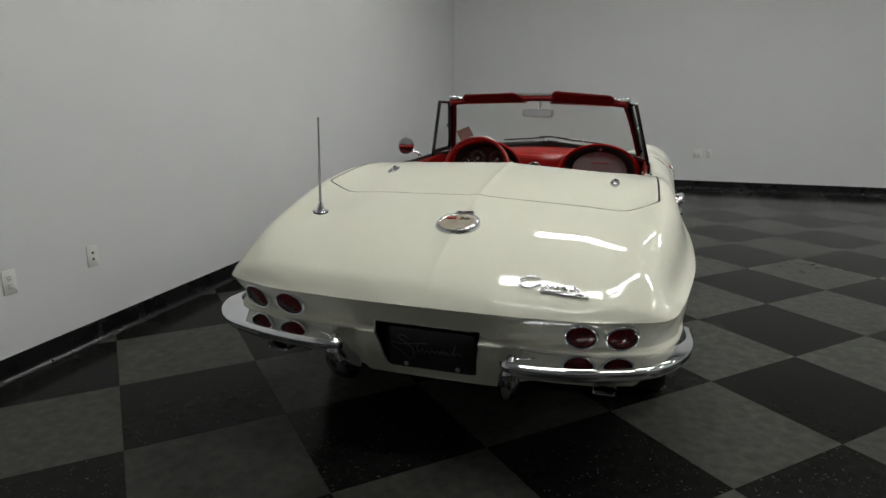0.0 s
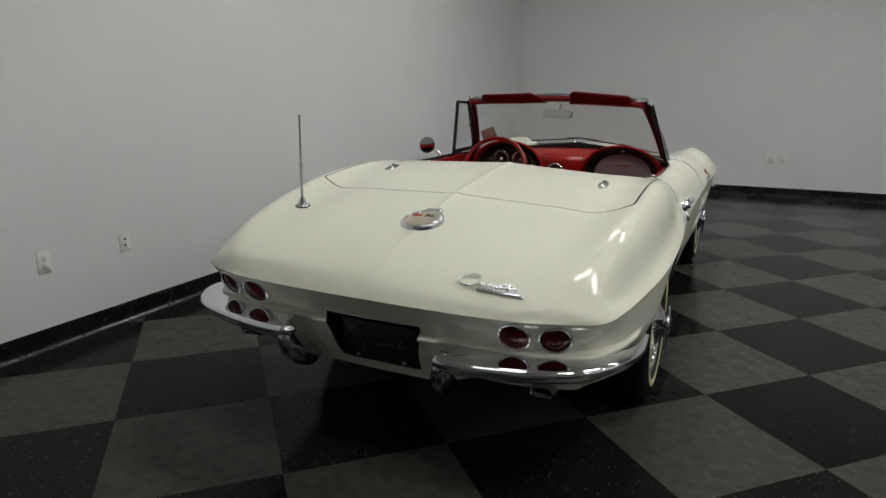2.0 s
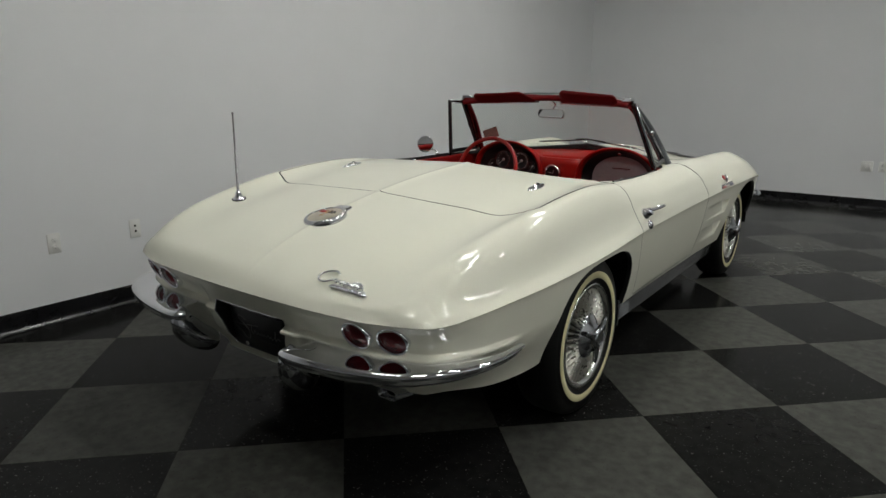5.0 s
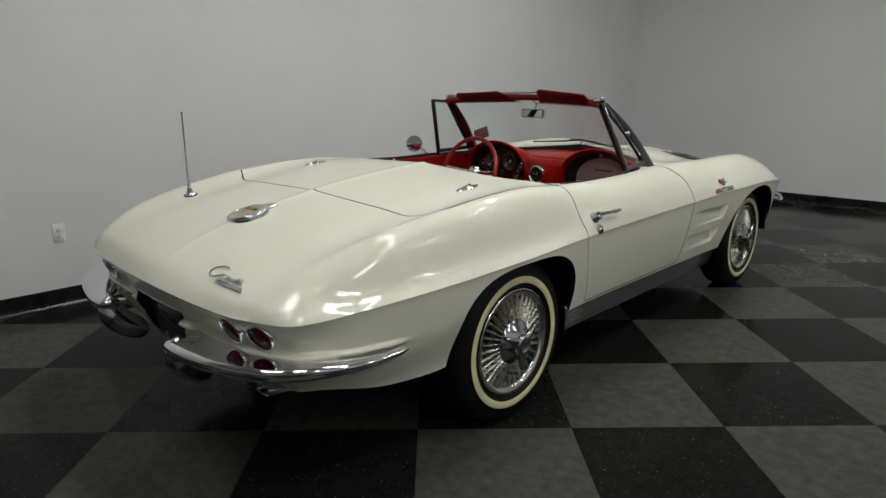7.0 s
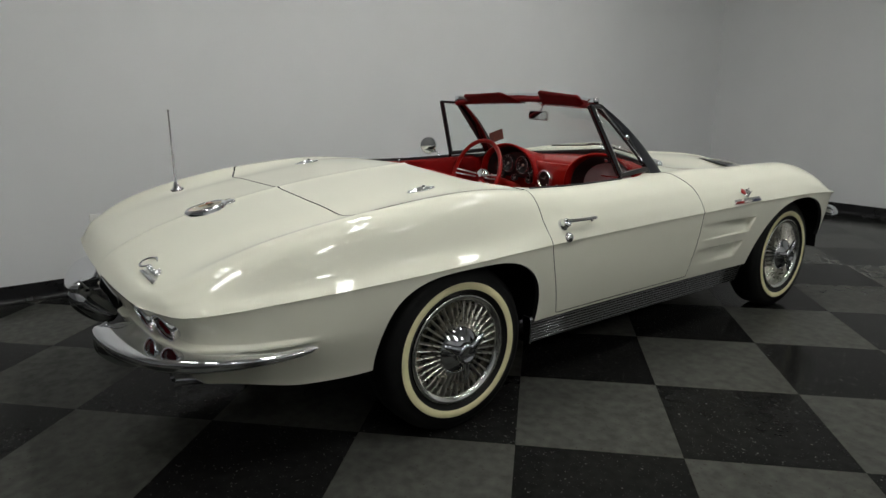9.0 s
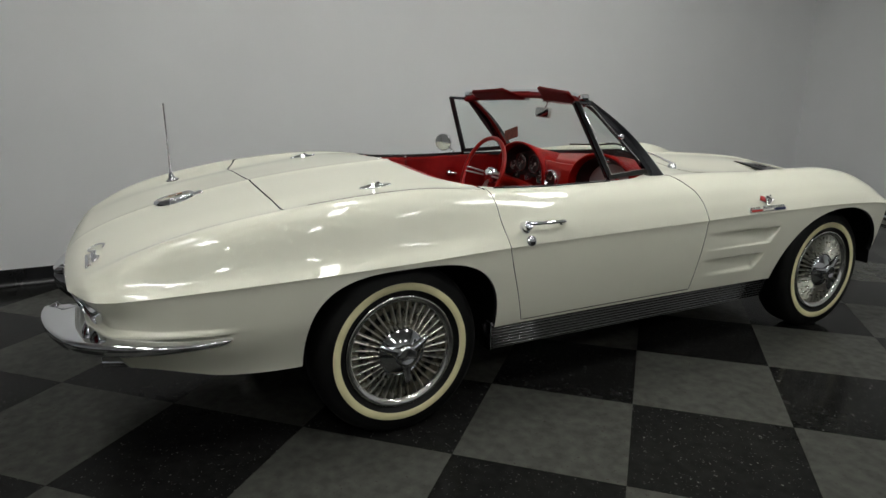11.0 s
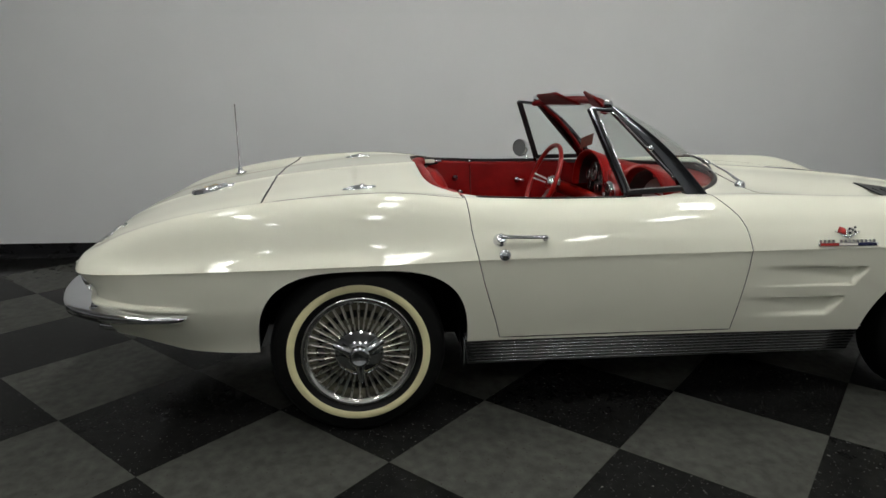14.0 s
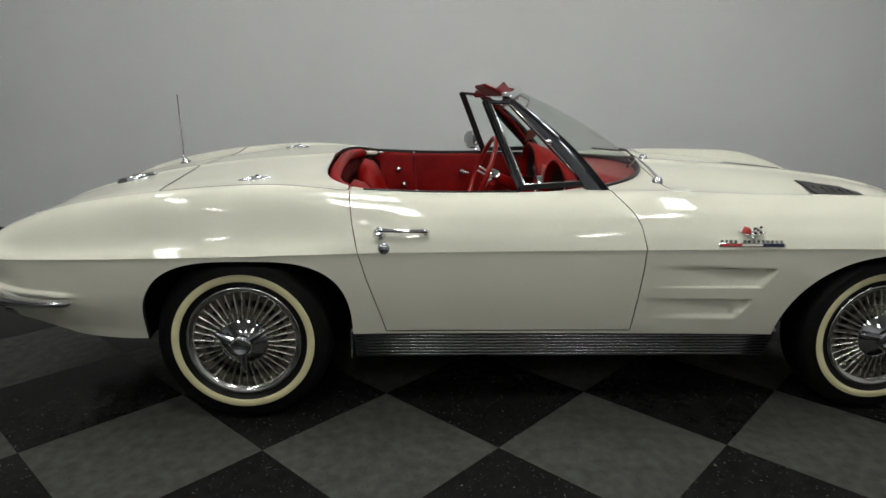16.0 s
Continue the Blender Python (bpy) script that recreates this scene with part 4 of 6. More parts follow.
def build_bumper(car, side):
    """Half a bumper: a blade with a broad flat top that wraps round the corner."""
    path = spline([(0.258, -1.115), (0.273, -1.143), (0.33, -1.152), (0.46, -1.137), (0.58, -1.102), (0.69, -1.048), (0.765, -0.965), (0.812, -0.86), (0.833, -0.74), (0.828, -0.595)], 60)
    splay = 0.0 if side > 0 else 0.028  # the left one stands out further
    path = [Vector((q[0] + splay * smoothstep(0.45, 0.8, q[0]), q[1], 0)) for q in path]
    rows = []
    n = len(path)
    for i, p in enumerate(path):
        d = (path[min(i + 1, n - 1)] - path[max(i - 1, 0)]).normalized()
        out = Vector((d.y, -d.x, 0))
        f = i / (n - 1)
        taper = (1 - 0.55 * smoothstep(0.62, 0.97, f)) * math.sqrt(max(0.02, 1 - max(0, (f - 0.95) / 0.05) ** 2))
        width = 0.125 * (1 - 0.84 * smoothstep(0.42, 0.95, f)) * (0.75 + 0.25 * smoothstep(0, 0.08, f))
        h = 0.044 * taper
        ztop = 0.533 - 0.024 * smoothstep(0.6, 1, f)
        prof = [(-width, ztop + 0.004), (-width * 0.5, ztop + 0.003), (-0.014 * taper, ztop), (-0.006 * taper, ztop - 0.0025 * taper), (-0.001 * taper, ztop - 0.008 * taper), (0.0, ztop - 0.014 * taper), (-0.001 * taper, ztop - h * 0.6), (-0.006 * taper, ztop - h * 0.85), (-0.016 * taper, ztop - h), (-0.05 * taper, ztop - h * 0.97)]
        rows.append([(side * (p.x + out.x * o), p.y + out.y * o, z) for o, z in prof])
    bm = bmesh.new()
    sheet(bm, rows)
    bmesh.ops.recalc_face_normals(bm, faces=bm.faces)
    ob = part("rear_bumper", bm, CHROME, car, "chrome half bumper with a broad flat top")
    # inner end: a flattened pod that curls down and forward under the tail
    bm = bmesh.new()
    spine = spline([(0.292, -1.09, 0.526), (0.290, -1.112, 0.506), (0.286, -1.102, 0.468), (0.279, -1.065, 0.425), (0.272, -1.02, 0.395), (0.266, -0.985, 0.376)], 26)
    rows = []
    for i, q in enumerate(spine):
        d = (spine[min(i + 1, 25)] - spine[max(i - 1, 0)]).normalized()
        out = Vector((0, d.z, -d.y)).normalized()
        f = i / 25
        k = math.sqrt(max(0.003, 1 - f ** 6)) * (0.5 + 0.5 * smoothstep(0, 0.4, f))
        row = []
        for a in np.linspace(0, 2 * math.pi, 20, endpoint=False):
            c, w = math.cos(a), math.sin(a)
            row.append((side * (q.x + 0.033 * k * math.copysign(abs(c) ** 0.8, c)), q.y + out.y * 0.050 * k * w, q.z + out.z * 0.050 * k * w))
        rows.append(row)
    vs = sheet(bm, rows, closed=True)
    bm.faces.new(vs[0])
    bm.faces.new(vs[-1][::-1])
    bmesh.ops.recalc_face_normals(bm, faces=bm.faces)
    part("bumper_guard", bm, DIM_CHROME, ob)


def build_windshield(car):
    """Curved glass between header and cowl, with its frame."""
    def base(u):  # u from -1 to 1
        x = 0.625 * u
        return Vector((x, 1.365 + 0.35 * (1 - abs(u) ** 2.2), 0.918 + 0.046 * (1 - abs(u)) ** 1.3 - 0.004 * math.sin(math.pi * abs(u))))
    def head(u):
        x = 0.525 * u
        return Vector((x, 1.02 + 0.11 * (1 - abs(u) ** 2.2), 1.245 + 0.03 * (1 - u * u)))
    def on(u, v):
        p = base(u).lerp(head(u), v)
        bulge = 0.02 * math.sin(math.pi * v)
        return p + Vector((0, bulge * 0.6, bulge))
    us = np.linspace(-1, 1, 41)
    bm = bmesh.new()
    sheet(bm, [[on(u, v) for u in us] for v in np.linspace(0, 1, 15)])
    thicken(bm, 0.005)
    g = part("windshield_glass", bm, GLASS, car, "clear curved windshield glass")
    g.visible_shadow = False
    bm = bmesh.new()
    tube(bm, [on(u, 1.0) + Vector((0, 0, 0.006)) for u in us], 0.018, 12, flat=0.7)
    bmesh.ops.recalc_face_normals(bm, faces=bm.faces)
    frame_ob = part("windshield_frame", bm, CHROME, car, "chrome windshield header")
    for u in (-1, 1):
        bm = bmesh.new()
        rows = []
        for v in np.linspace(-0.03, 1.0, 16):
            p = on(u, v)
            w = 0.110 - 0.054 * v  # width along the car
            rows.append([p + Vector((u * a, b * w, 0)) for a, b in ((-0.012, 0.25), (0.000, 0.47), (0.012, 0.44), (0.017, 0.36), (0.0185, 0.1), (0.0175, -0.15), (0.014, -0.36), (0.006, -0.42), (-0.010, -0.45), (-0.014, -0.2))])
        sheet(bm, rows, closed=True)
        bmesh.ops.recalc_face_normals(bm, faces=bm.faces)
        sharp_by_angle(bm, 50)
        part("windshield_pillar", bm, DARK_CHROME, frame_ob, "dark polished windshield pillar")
    bm = bmesh.new()
    tube(bm, [on(u, 0.0) + Vector((0, 0.004, -0.008)) for u in us], 0.010, 10)
    part("windshield_seal", bm, BLACK_TRIM, car)
    bm = bmesh.new()
    tube(bm, [on(u, 0.985) + Vector((0, -0.02, -0.012)) for u in us], 0.018, 12, flat=0.8)
    for u in (-1, 1):
        tube(bm, [on(u, v) + Vector((-0.022 * u, -0.006, 0)) for v in np.linspace(0.0, 1.0, 10)], 0.011, 12, flat=0.8)
    part("inner_frame", bm, RED_VISOR, car, "dark red trimmed inner windshield frame")
    return on


def rounded(w, h, r, n=6):
    """Outline of a rounded rectangle about the origin."""
    out = []
    for cx, cy, a0 in ((w / 2 - r, h / 2 - r, 0), (-w / 2 + r, h / 2 - r, 90), (-w / 2 + r, -h / 2 + r, 180), (w / 2 - r, -h / 2 + r, 270)):
        out += [(cx + r * math.cos(radians(a0 + 90 * k / n)), cy + r * math.sin(radians(a0 + 90 * k / n))) for k in range(n + 1)]
    return out


def slab(bm, outline, z0, z1, m=Matrix(), edge=0.0):
    """A flat plate from an outline, its upper edge eased."""
    cx = sum(p[0] for p in outline) / len(outline)
    cy = sum(p[1] for p in outline) / len(outline)
    def ring(z, inset):
        out = []
        for x, y in outline:
            d = math.hypot(x - cx, y - cy) or 1
            k = 1 - inset / d
            out.append(bm.verts.new(m @ Vector((cx + (x - cx) * k, cy + (y - cy) * k, z))))
        return out
    rings = [ring(z0, 0), ring(z1 - edge, 0)] + ([ring(z1, edge)] if edge else [])
    k = len(outline)
    for a, b in zip(rings, rings[1:]):
        for i in range(k):
            bm.faces.new((a[i], a[(i + 1) % k], b[(i + 1) % k], b[i]))
    bm.faces.new(rings[-1])
    bm.faces.new(rings[0][::-1])
    return bm


def build_tail_lights(car):
    for x in (0.619, 0.492):
        for mirror in (False, True):
            m = flank_frame(arc_at_x(x + 0.016 * (mirror and x > 0.6)), 0.600, mirror)
            n = Vector((0.8 * m[0][2], m[1][2], 0.5 * m[2][2])).normalized()
            across = Vector((0, 0, 1)).cross(n).normalized()
            up = n.cross(across)
            p = m.translation + n * 0.003
            m = Matrix(((across.x, up.x, n.x, p.x), (across.y, up.y, n.y, p.y), (across.z, up.z, n.z, p.z), (0, 0, 0, 1)))
            bm = bmesh.new()
            lathe(bm, [(0.0525, -0.06), (0.0525, 0.008), (0.0515, 0.013), (0.0485, 0.016), (0.0455, 0.015), (0.0445, 0.011), (0.0440, -0.010)], 40, m)
            bezel = part("tail_light", bm, CHROME, car, "round tail light with a chrome bezel")
            bm = bmesh.new()
            lathe(bm, [(0.0448, 0.006), (0.040, 0.0095), (0.032, 0.012), (0.021, 0.014), (0.020, 0.0152), (0.010, 0.0166), (0.0005, 0.017)], 40, m)
            part("lens", bm, LENS_RED, bezel, "dark red ribbed lens")


def build_plate(car):
    """Recess in the tail with a dealer's plate."""
    def edge(x, z, back):
        m = flank_frame(arc_at_x(abs(x)), z, x < 0)
        p = m.translation
        return (p.x, p.y + back, p.z)
    outline = [(0.158 + 0.13 * (z - 0.42), z) for z in (0.402, 0.45, 0.50, 0.54, 0.578)]
    loop = [(-a, z) for a, z in outline] + [(k, 0.578) for k in np.linspace(-0.15, 0.15, 9)] + [(a, z) for a, z in outline[::-1]] + [(k, 0.402) for k in np.linspace(0.135, -0.135, 9)]
    bm = bmesh.new()
    rows = [[edge(x, z, b) for x, z in loop] for b in (-0.001, 0.012)] + [[(x * 0.94, -0.95, 0.48 + (z - 0.48) * 0.95) for x, z in loop]]
    vs = sheet(bm, rows, closed=True)
    bm.faces.new(vs[-1])
    bmesh.ops.recalc_face_normals(bm, faces=bm.faces)
    # body-coloured recess made black, its shade put into the colour
    part("plate_recess", bm, BLACK_TRIM, car, smooth=False)
    bm = bmesh.new()
    tube(bm, [edge(x, z, -0.002) for x, z in loop[:14]], 0.0025, 8)
    part("recess_trim", bm, CHROME, car, "thin bright edge round the plate recess")
    m = pose(0.003, -0.995, 0.477, 90 + 9)
    bm = slab(bmesh.new(), rounded(0.304, 0.152, 0.018), -0.002, 0.002, m, 0.001)
    plate = part("licence_plate", bm, BLACK_TRIM, car, "black dealer plate with a faint grey handwritten flourish")
    bm = bmesh.new()
    strokes = [[(-0.075, 0.035), (-0.10, 0.048), (-0.115, 0.04), (-0.09, 0.022), (-0.065, 0.0), (-0.06, -0.025), (-0.075, -0.04), (-0.10, -0.02), (-0.135, 0.005), (-0.14, 0.015), (-0.11, 0.012), (-0.05, 0.02), (-0.01, 0.024)],
               [(-0.045, 0.018), (-0.048, -0.004), (-0.04, -0.012), (-0.03, 0.004), (-0.022, -0.011), (-0.012, 0.0), (-0.005, -0.011), (0.006, 0.002), (0.012, -0.011), (0.022, 0.0), (0.03, -0.011)],
               [(0.03, -0.011), (0.042, 0.003), (0.046, -0.011), (0.056, 0.0), (0.06, -0.012), (0.075, 0.0), (0.085, 0.028), (0.08, -0.01), (0.095, 0.002), (0.105, -0.006)]]
    for s in strokes:
        tube(bm, [m @ Vector((x, y, 0.0022)) for x, y in [tuple(q[:2]) for q in spline([(a, b, 0) for a, b in s], 40)]], 0.0014, 6)
    part("flourish", bm, mat("grey_print", (0.17, 0.17, 0.17), 0.5, noise_scale=40.0, vary=0.1), plate, "grey flourish")
    bm = bmesh.new()
    for k in range(8):
        box(bm, -0.006 + k * 0.0125, -0.032, 0.0015, 0.002 + k * 0.0125, -0.026, 0.0024)
    bm.transform(m)
    part("small_print", bm, mat("dim_print", (0.06, 0.06, 0.06), 0.5, noise_scale=40.0, vary=0.1), plate, smooth=False)
    for x in (-0.09, 0.09):
        bm = bmesh.new()
        lathe(bm, [(0.008, 0.002), (0.008, 0.004), (0.005, 0.0055), (0.0003, 0.006)], 12, m @ Matrix.Translation((x, -0.062, 0)))
        part("plate_screw", bm, SILVER, plate)


def build_exhaust(car):
    for s in (1, -1):
        bm = bmesh.new()
        rows = []
        for y, z in ((-0.50, 0.34), (-0.75, 0.36), (-0.85, 0.385), (-0.975, 0.408)):
            rows.append([(s * 0.565 + dx, y, z + dz) for dx, dz in [tuple(p) for p in rounded(0.074, 0.032, 0.012, 4)]])
        sheet(bm, rows, closed=True)
        rows = []
        for y, z, k in ((-0.975, 0.408, 1.0), (-0.975, 0.408, 0.9), (-0.90, 0.394, 0.9)):
            rows.append([(s * 0.565 + dx * k, y, z + dz * k) for dx, dz in [tuple(p) for p in rounded(0.074, 0.032, 0.012, 4)]])
        sheet(bm, rows, closed=True)
        bmesh.ops.recalc_face_normals(bm, faces=bm.faces)
        pipe = part("exhaust_tip", bm, DIM_CHROME, car, "flattened bright exhaust tip")
        bm = bmesh.new()
        bm.faces.new([bm.verts.new((s * 0.565 + dx * 0.9, -0.93, 0.399 + dz * 0.9)) for dx, dz in rounded(0.074, 0.032, 0.012, 4)])
        part("bore", bm, BLACK, pipe)


def build_fuel_lid(car):
    m = top_frame(-0.004, -0.665) @ Matrix.Translation((0, 0, -0.006)) @ Matrix.Rotation(radians(-1), 4, 'X')
    bm = bmesh.new()
    lathe(bm, [(0.083, -0.015), (0.083, 0.005), (0.080, 0.013), (0.074, 0.0165), (0.068, 0.0155), (0.0665, 0.0135)], 56, m)
    slab(bm, rounded(0.075, 0.05, 0.01), -0.012, 0.008, m @ Matrix.Translation((0.0, 0.088, 0)), 0.003)
    bmesh.ops.recalc_face_normals(bm, faces=bm.faces)
    lid = part("fuel_lid", bm, CHROME, car, "chrome ringed fuel lid with crossed flags emblem")
    bm = bmesh.new()
    lathe(bm, [(0.0668, 0.0135), (0.05, 0.0155), (0.025, 0.0168), (0.0004, 0.0172)], 56, m)
    part("emblem_disc", bm, TAN_INK, lid, "domed tan emblem disc")
    bm = bmesh.new()
    wave = lambda x: 0.003 * math.sin(x * 90)
    xs = np.linspace(-0.048, -0.010, 8)
    sheet(bm, [[m @ Vector((x, 0.036 + wave(x) - 0.022 * k, 0.0178)) for x in xs] for k in (0, 1)])
    thicken(bm, 0.0012)
    part("flag", bm, RED_INK, lid, "small red flag")
    for i in range(4):
        for j in range(3):
            if (i + j) % 2 == 0:
                bm = bmesh.new()
                slab(bm, rounded(0.0095, 0.0075, 0.0005, 1), 0.0172, 0.0184, m @ Matrix.Translation((0.012 + 0.0095 * i, 0.013 + 0.0078 * j - 0.002 * i, 0)))
                part("flag_square", bm, BLACK_TRIM, lid)
    bm = bmesh.new()
    tube(bm, [m @ Vector(p) for p in ((-0.012, 0.034, 0.018), (0.008, -0.022, 0.018))], 0.0011, 6)
    tube(bm, [m @ Vector(p) for p in ((0.012, 0.034, 0.018), (-0.008, -0.022, 0.018))], 0.0011, 6)
    part("flag_staff", bm, mat("gold", (0.5, 0.33, 0.12), 0.3, 0.9, noise_scale=40.0, vary=0.1), lid)


def build_antenna(car):
    m = top_frame(-0.577, -0.621)
    p = m.translation
    bm = bmesh.new()
    lathe(bm, [(0.026, -0.004), (0.0255, 0.003), (0.023, 0.006), (0.016, 0.012), (0.012, 0.024), (0.0105, 0.032), (0.007, 0.036), (0.005, 0.045)], 24, m)
    base = part("antenna_base", bm, CHROME, car)
    bm = bmesh.new()
    lathe(bm, [(0.029, -0.003), (0.029, 0.002), (0.026, 0.0035), (0.02, 0.0035)], 24, m)
    part("gasket", bm, RUBBER, base)
    bm = bmesh.new()
    tip = Vector((-0.566, -0.632, 1.206))
    a = m @ Vector((0, 0, 0.03))
    tube(bm, [a, a.lerp(tip, 0.45), a.lerp(tip, 0.451), a.lerp(tip, 0.985)], [0.0052, 0.0048, 0.0038, 0.0034], 8)
    lathe(bm, [(0.0027, -0.004), (0.0045, 0.0), (0.0045, 0.004), (0.0003, 0.008)], 8, Matrix.Translation(a.lerp(tip, 0.985)))
    part("antenna_mast", bm, MAST, car, "thin telescopic bright antenna mast")


def build_deck_catch(lid, x, y):
    """A long pointed plate with a low boss and a dark stem."""
    m = top_frame(x, y) @ Matrix.Rotation(radians(90), 4, "Z")
    bm = bmesh.new()
    pts = [(0.066 * math.cos(t), 0.021 * math.copysign(abs(math.sin(t)) ** 1.25, math.sin(t))) for t in np.linspace(0, 2 * math.pi, 32, endpoint=False)]
    slab(bm, pts, -0.004, 0.007, m, 0.004)
    ob = part("deck_catch", bm, CHROME, lid, "small chrome soft-top catch on the deck lid")
    bm = bmesh.new()
    rows = []
    for t, w, h in ((-0.045, 0.006, 0.009), (-0.03, 0.010, 0.013), (0.0, 0.012, 0.016), (0.022, 0.010, 0.014), (0.034, 0.005, 0.009)):
        rows.append([m @ Vector((t, sy * w, z)) for sy, z in ((-1, 0.002), (-0.8, h * 0.8), (0, h), (0.8, h * 0.8), (1, 0.002))])
    sheet(bm, rows)
    bmesh.ops.recalc_face_normals(bm, faces=bm.faces)
    part("catch_boss", bm, CHROME, ob)
    bm = bmesh.new()
    lathe(bm, [(0.006, 0.008), (0.0055, 0.014), (0.0062, 0.015), (0.0062, 0.018), (0.0003, 0.0195)], 12, m @ Matrix.Translation((0.012, 0.0, 0.0)))
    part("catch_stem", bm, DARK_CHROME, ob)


def build_script(car):
    """Bright handwriting-like emblem over a ribbed bar, as plain strokes."""
    x0, y0 = 0.400, -0.972
    m = top_frame(x0, y0) @ Matrix.Translation((0, 0, 0.002))
    strokes = [[(-0.055, 0.040), (-0.075, 0.046), (-0.105, 0.034), (-0.118, 0.012), (-0.105, -0.008), (-0.08, -0.008), (-0.055, 0.008)],
               [(-0.055, 0.008), (-0.045, 0.014), (-0.04, 0.0), (-0.03, 0.014), (-0.022, 0.0), (-0.012, 0.014), (-0.006, 0.0), (0.004, 0.013), (0.008, 0.0), (0.018, 0.012), (0.024, 0.0), (0.034, 0.024), (0.036, 0.0), (0.046, 0.024), (0.05, 0.0), (0.062, 0.012), (0.07, 0.002)],
               [(0.022, 0.017), (0.058, 0.019)]]
    bm = bmesh.new()
    for s in strokes:
        tube(bm, [m @ Vector((x, y, 0.004)) for x, y in [tuple(q[:2]) for q in spline([(a, b, 0) for a, b in s], 60)]], 0.0036, 7)
    emblem = part("script_emblem", bm, CHROME, car, "chrome handwriting-style emblem")
    bm = bmesh.new()
    slab(bm, [(-0.05, -0.022), (0.102, -0.022), (0.098, -0.012), (-0.045, -0.012)], -0.002, 0.006, m, 0.001)
    part("emblem_bar", bm, CHROME, emblem)
    for k in range(9):
        if k != 4:
            bm = box(bmesh.new(), -0.040 + k * 0.0145, -0.011, 0.0, -0.030 + k * 0.0145, -0.003, 0.006, 0.001, 1)
            bm.transform(m)
            part("emblem_letter", bm, SILVER, emblem, smooth=False)


def build_handle(door, mirror):
    s = -1 if mirror else 1
    m = side_frame(0.527, 0.768, mirror)
    bm = bmesh.new()
    lathe(bm, [(0.026, -0.004), (0.0255, 0.006), (0.022, 0.012), (0.019, 0.018), (0.0185, 0.030), (0.016, 0.034), (0.012, 0.035), (0.010, 0.033), (0.0003, 0.033)], 28, m)
    ob = part("door_handle", bm, CHROME, door, "chrome push-button pull handle")
    m2 = side_frame(0.69, 0.774, mirror)
    a, b = m @ Vector((0, 0.006, 0.028)), m2 @ Vector((0, 0.0, 0.03))
    bm = bmesh.new()
    mid = [a.lerp(b, t) + Vector((s * 0.006 * math.sin(math.pi * t), 0, 0)) for t in np.linspace(0, 1, 12)]
    tube(bm, mid + [m2 @ Vector((s * 0.012, 0, 0.014)), m2 @ Vector((s * 0.006, 0, -0.002))], [0.011, 0.0105, 0.010, 0.0095, 0.009, 0.009, 0.009, 0.009, 0.009, 0.0085, 0.009, 0.010, 0.010, 0.012], 10, flat=0.8)
    part("grip", bm, CHROME, ob)
    m3 = side_frame(0.543, 0.718, mirror)
    bm = bmesh.new()
    lathe(bm, [(0.021, -0.003), (0.021, 0.004), (0.018, 0.008), (0.0155, 0.007), (0.0135, 0.011), (0.0003, 0.012)], 24, m3)
    part("door_lock", bm, DIM_CHROME, door, "round chrome door lock")


def build_badge(car, mirror):
    s = -1 if mirror else 1
    m = side_frame(1.915, 0.776, mirror) @ Matrix.Scale(0.86, 4)
    bm = bmesh.new()
    for a in ((-1, 1), (1, 1)):
        tube(bm, [m @ Vector(p) for p in ((0.0, -0.018, 0.006), (a[0] * 0.062, 0.012, 0.006))], [0.006, 0.002], 8, flat=0.6)
    tube(bm, [m @ Vector(p) for p in ((-0.012, 0.03, 0.005), (0.014, -0.016, 0.005))], 0.002, 6)
    tube(bm, [m @ Vector(p) for p in ((0.012, 0.03, 0.005), (-0.014, -0.016, 0.005))], 0.002, 6)
    ob = part("flag_badge", bm, CHROME, car, "chrome crossed-flags fender badge")
    bm = bmesh.new()
    slab(bm, [(-0.046, 0.008), (-0.008, -0.004), (-0.002, 0.024), (-0.03, 0.036)], 0.0, 0.007, m, 0.002)
    part("red_flag", bm, RED_INK, ob)
    for i in range(3):
        for j in range(3):
            bm = bmesh.new()
            slab(bm, rounded(0.0115, 0.0095, 0.001, 1), 0.0, 0.007, m @ Matrix.Translation((0.014 + i * 0.0125 + 0.002 * j, 0.004 + j * 0.0105 + 0.003 * i, 0)) @ Matrix.Rotation(0.25, 4, "Z"))
            part("flag_square", bm, BLACK_TRIM if (i + j) % 2 == 0 else WHITE_INK, ob)
    m = side_frame(1.912, 0.744, mirror)
    bm = bmesh.new()
    slab(bm, rounded(0.25, 0.014, 0.004), -0.004, 0.005, m @ Matrix.Translation((0, -0.006, 0)), 0.001)
    bar = part("lettered_badge", bm, CHROME, car, "chrome badge with red, white and blue bar below letters")
    for k, ink in enumerate((RED_INK, WHITE_INK, BLUE_INK)):
        k2 = 2 - k if mirror else k
        bm = bmesh.new()
        slab(bm, rounded(0.076, 0.0095, 0.001, 1), 0.004, 0.0064, m @ Matrix.Translation((-0.079 + 0.079 * k2, -0.006, 0)))
        part("colour_bar", bm, ink, bar, smooth=False)
    for k in range(14):
        if k != 4:
            bm = box(bmesh.new(), -0.119 + k * 0.0172, 0.002, 0.0, -0.119 + k * 0.0172 + 0.0115, 0.0125, 0.006, 0.002, 1)
            bm.transform(m)
            part("badge_letter", bm, CHROME, bar, smooth=False)


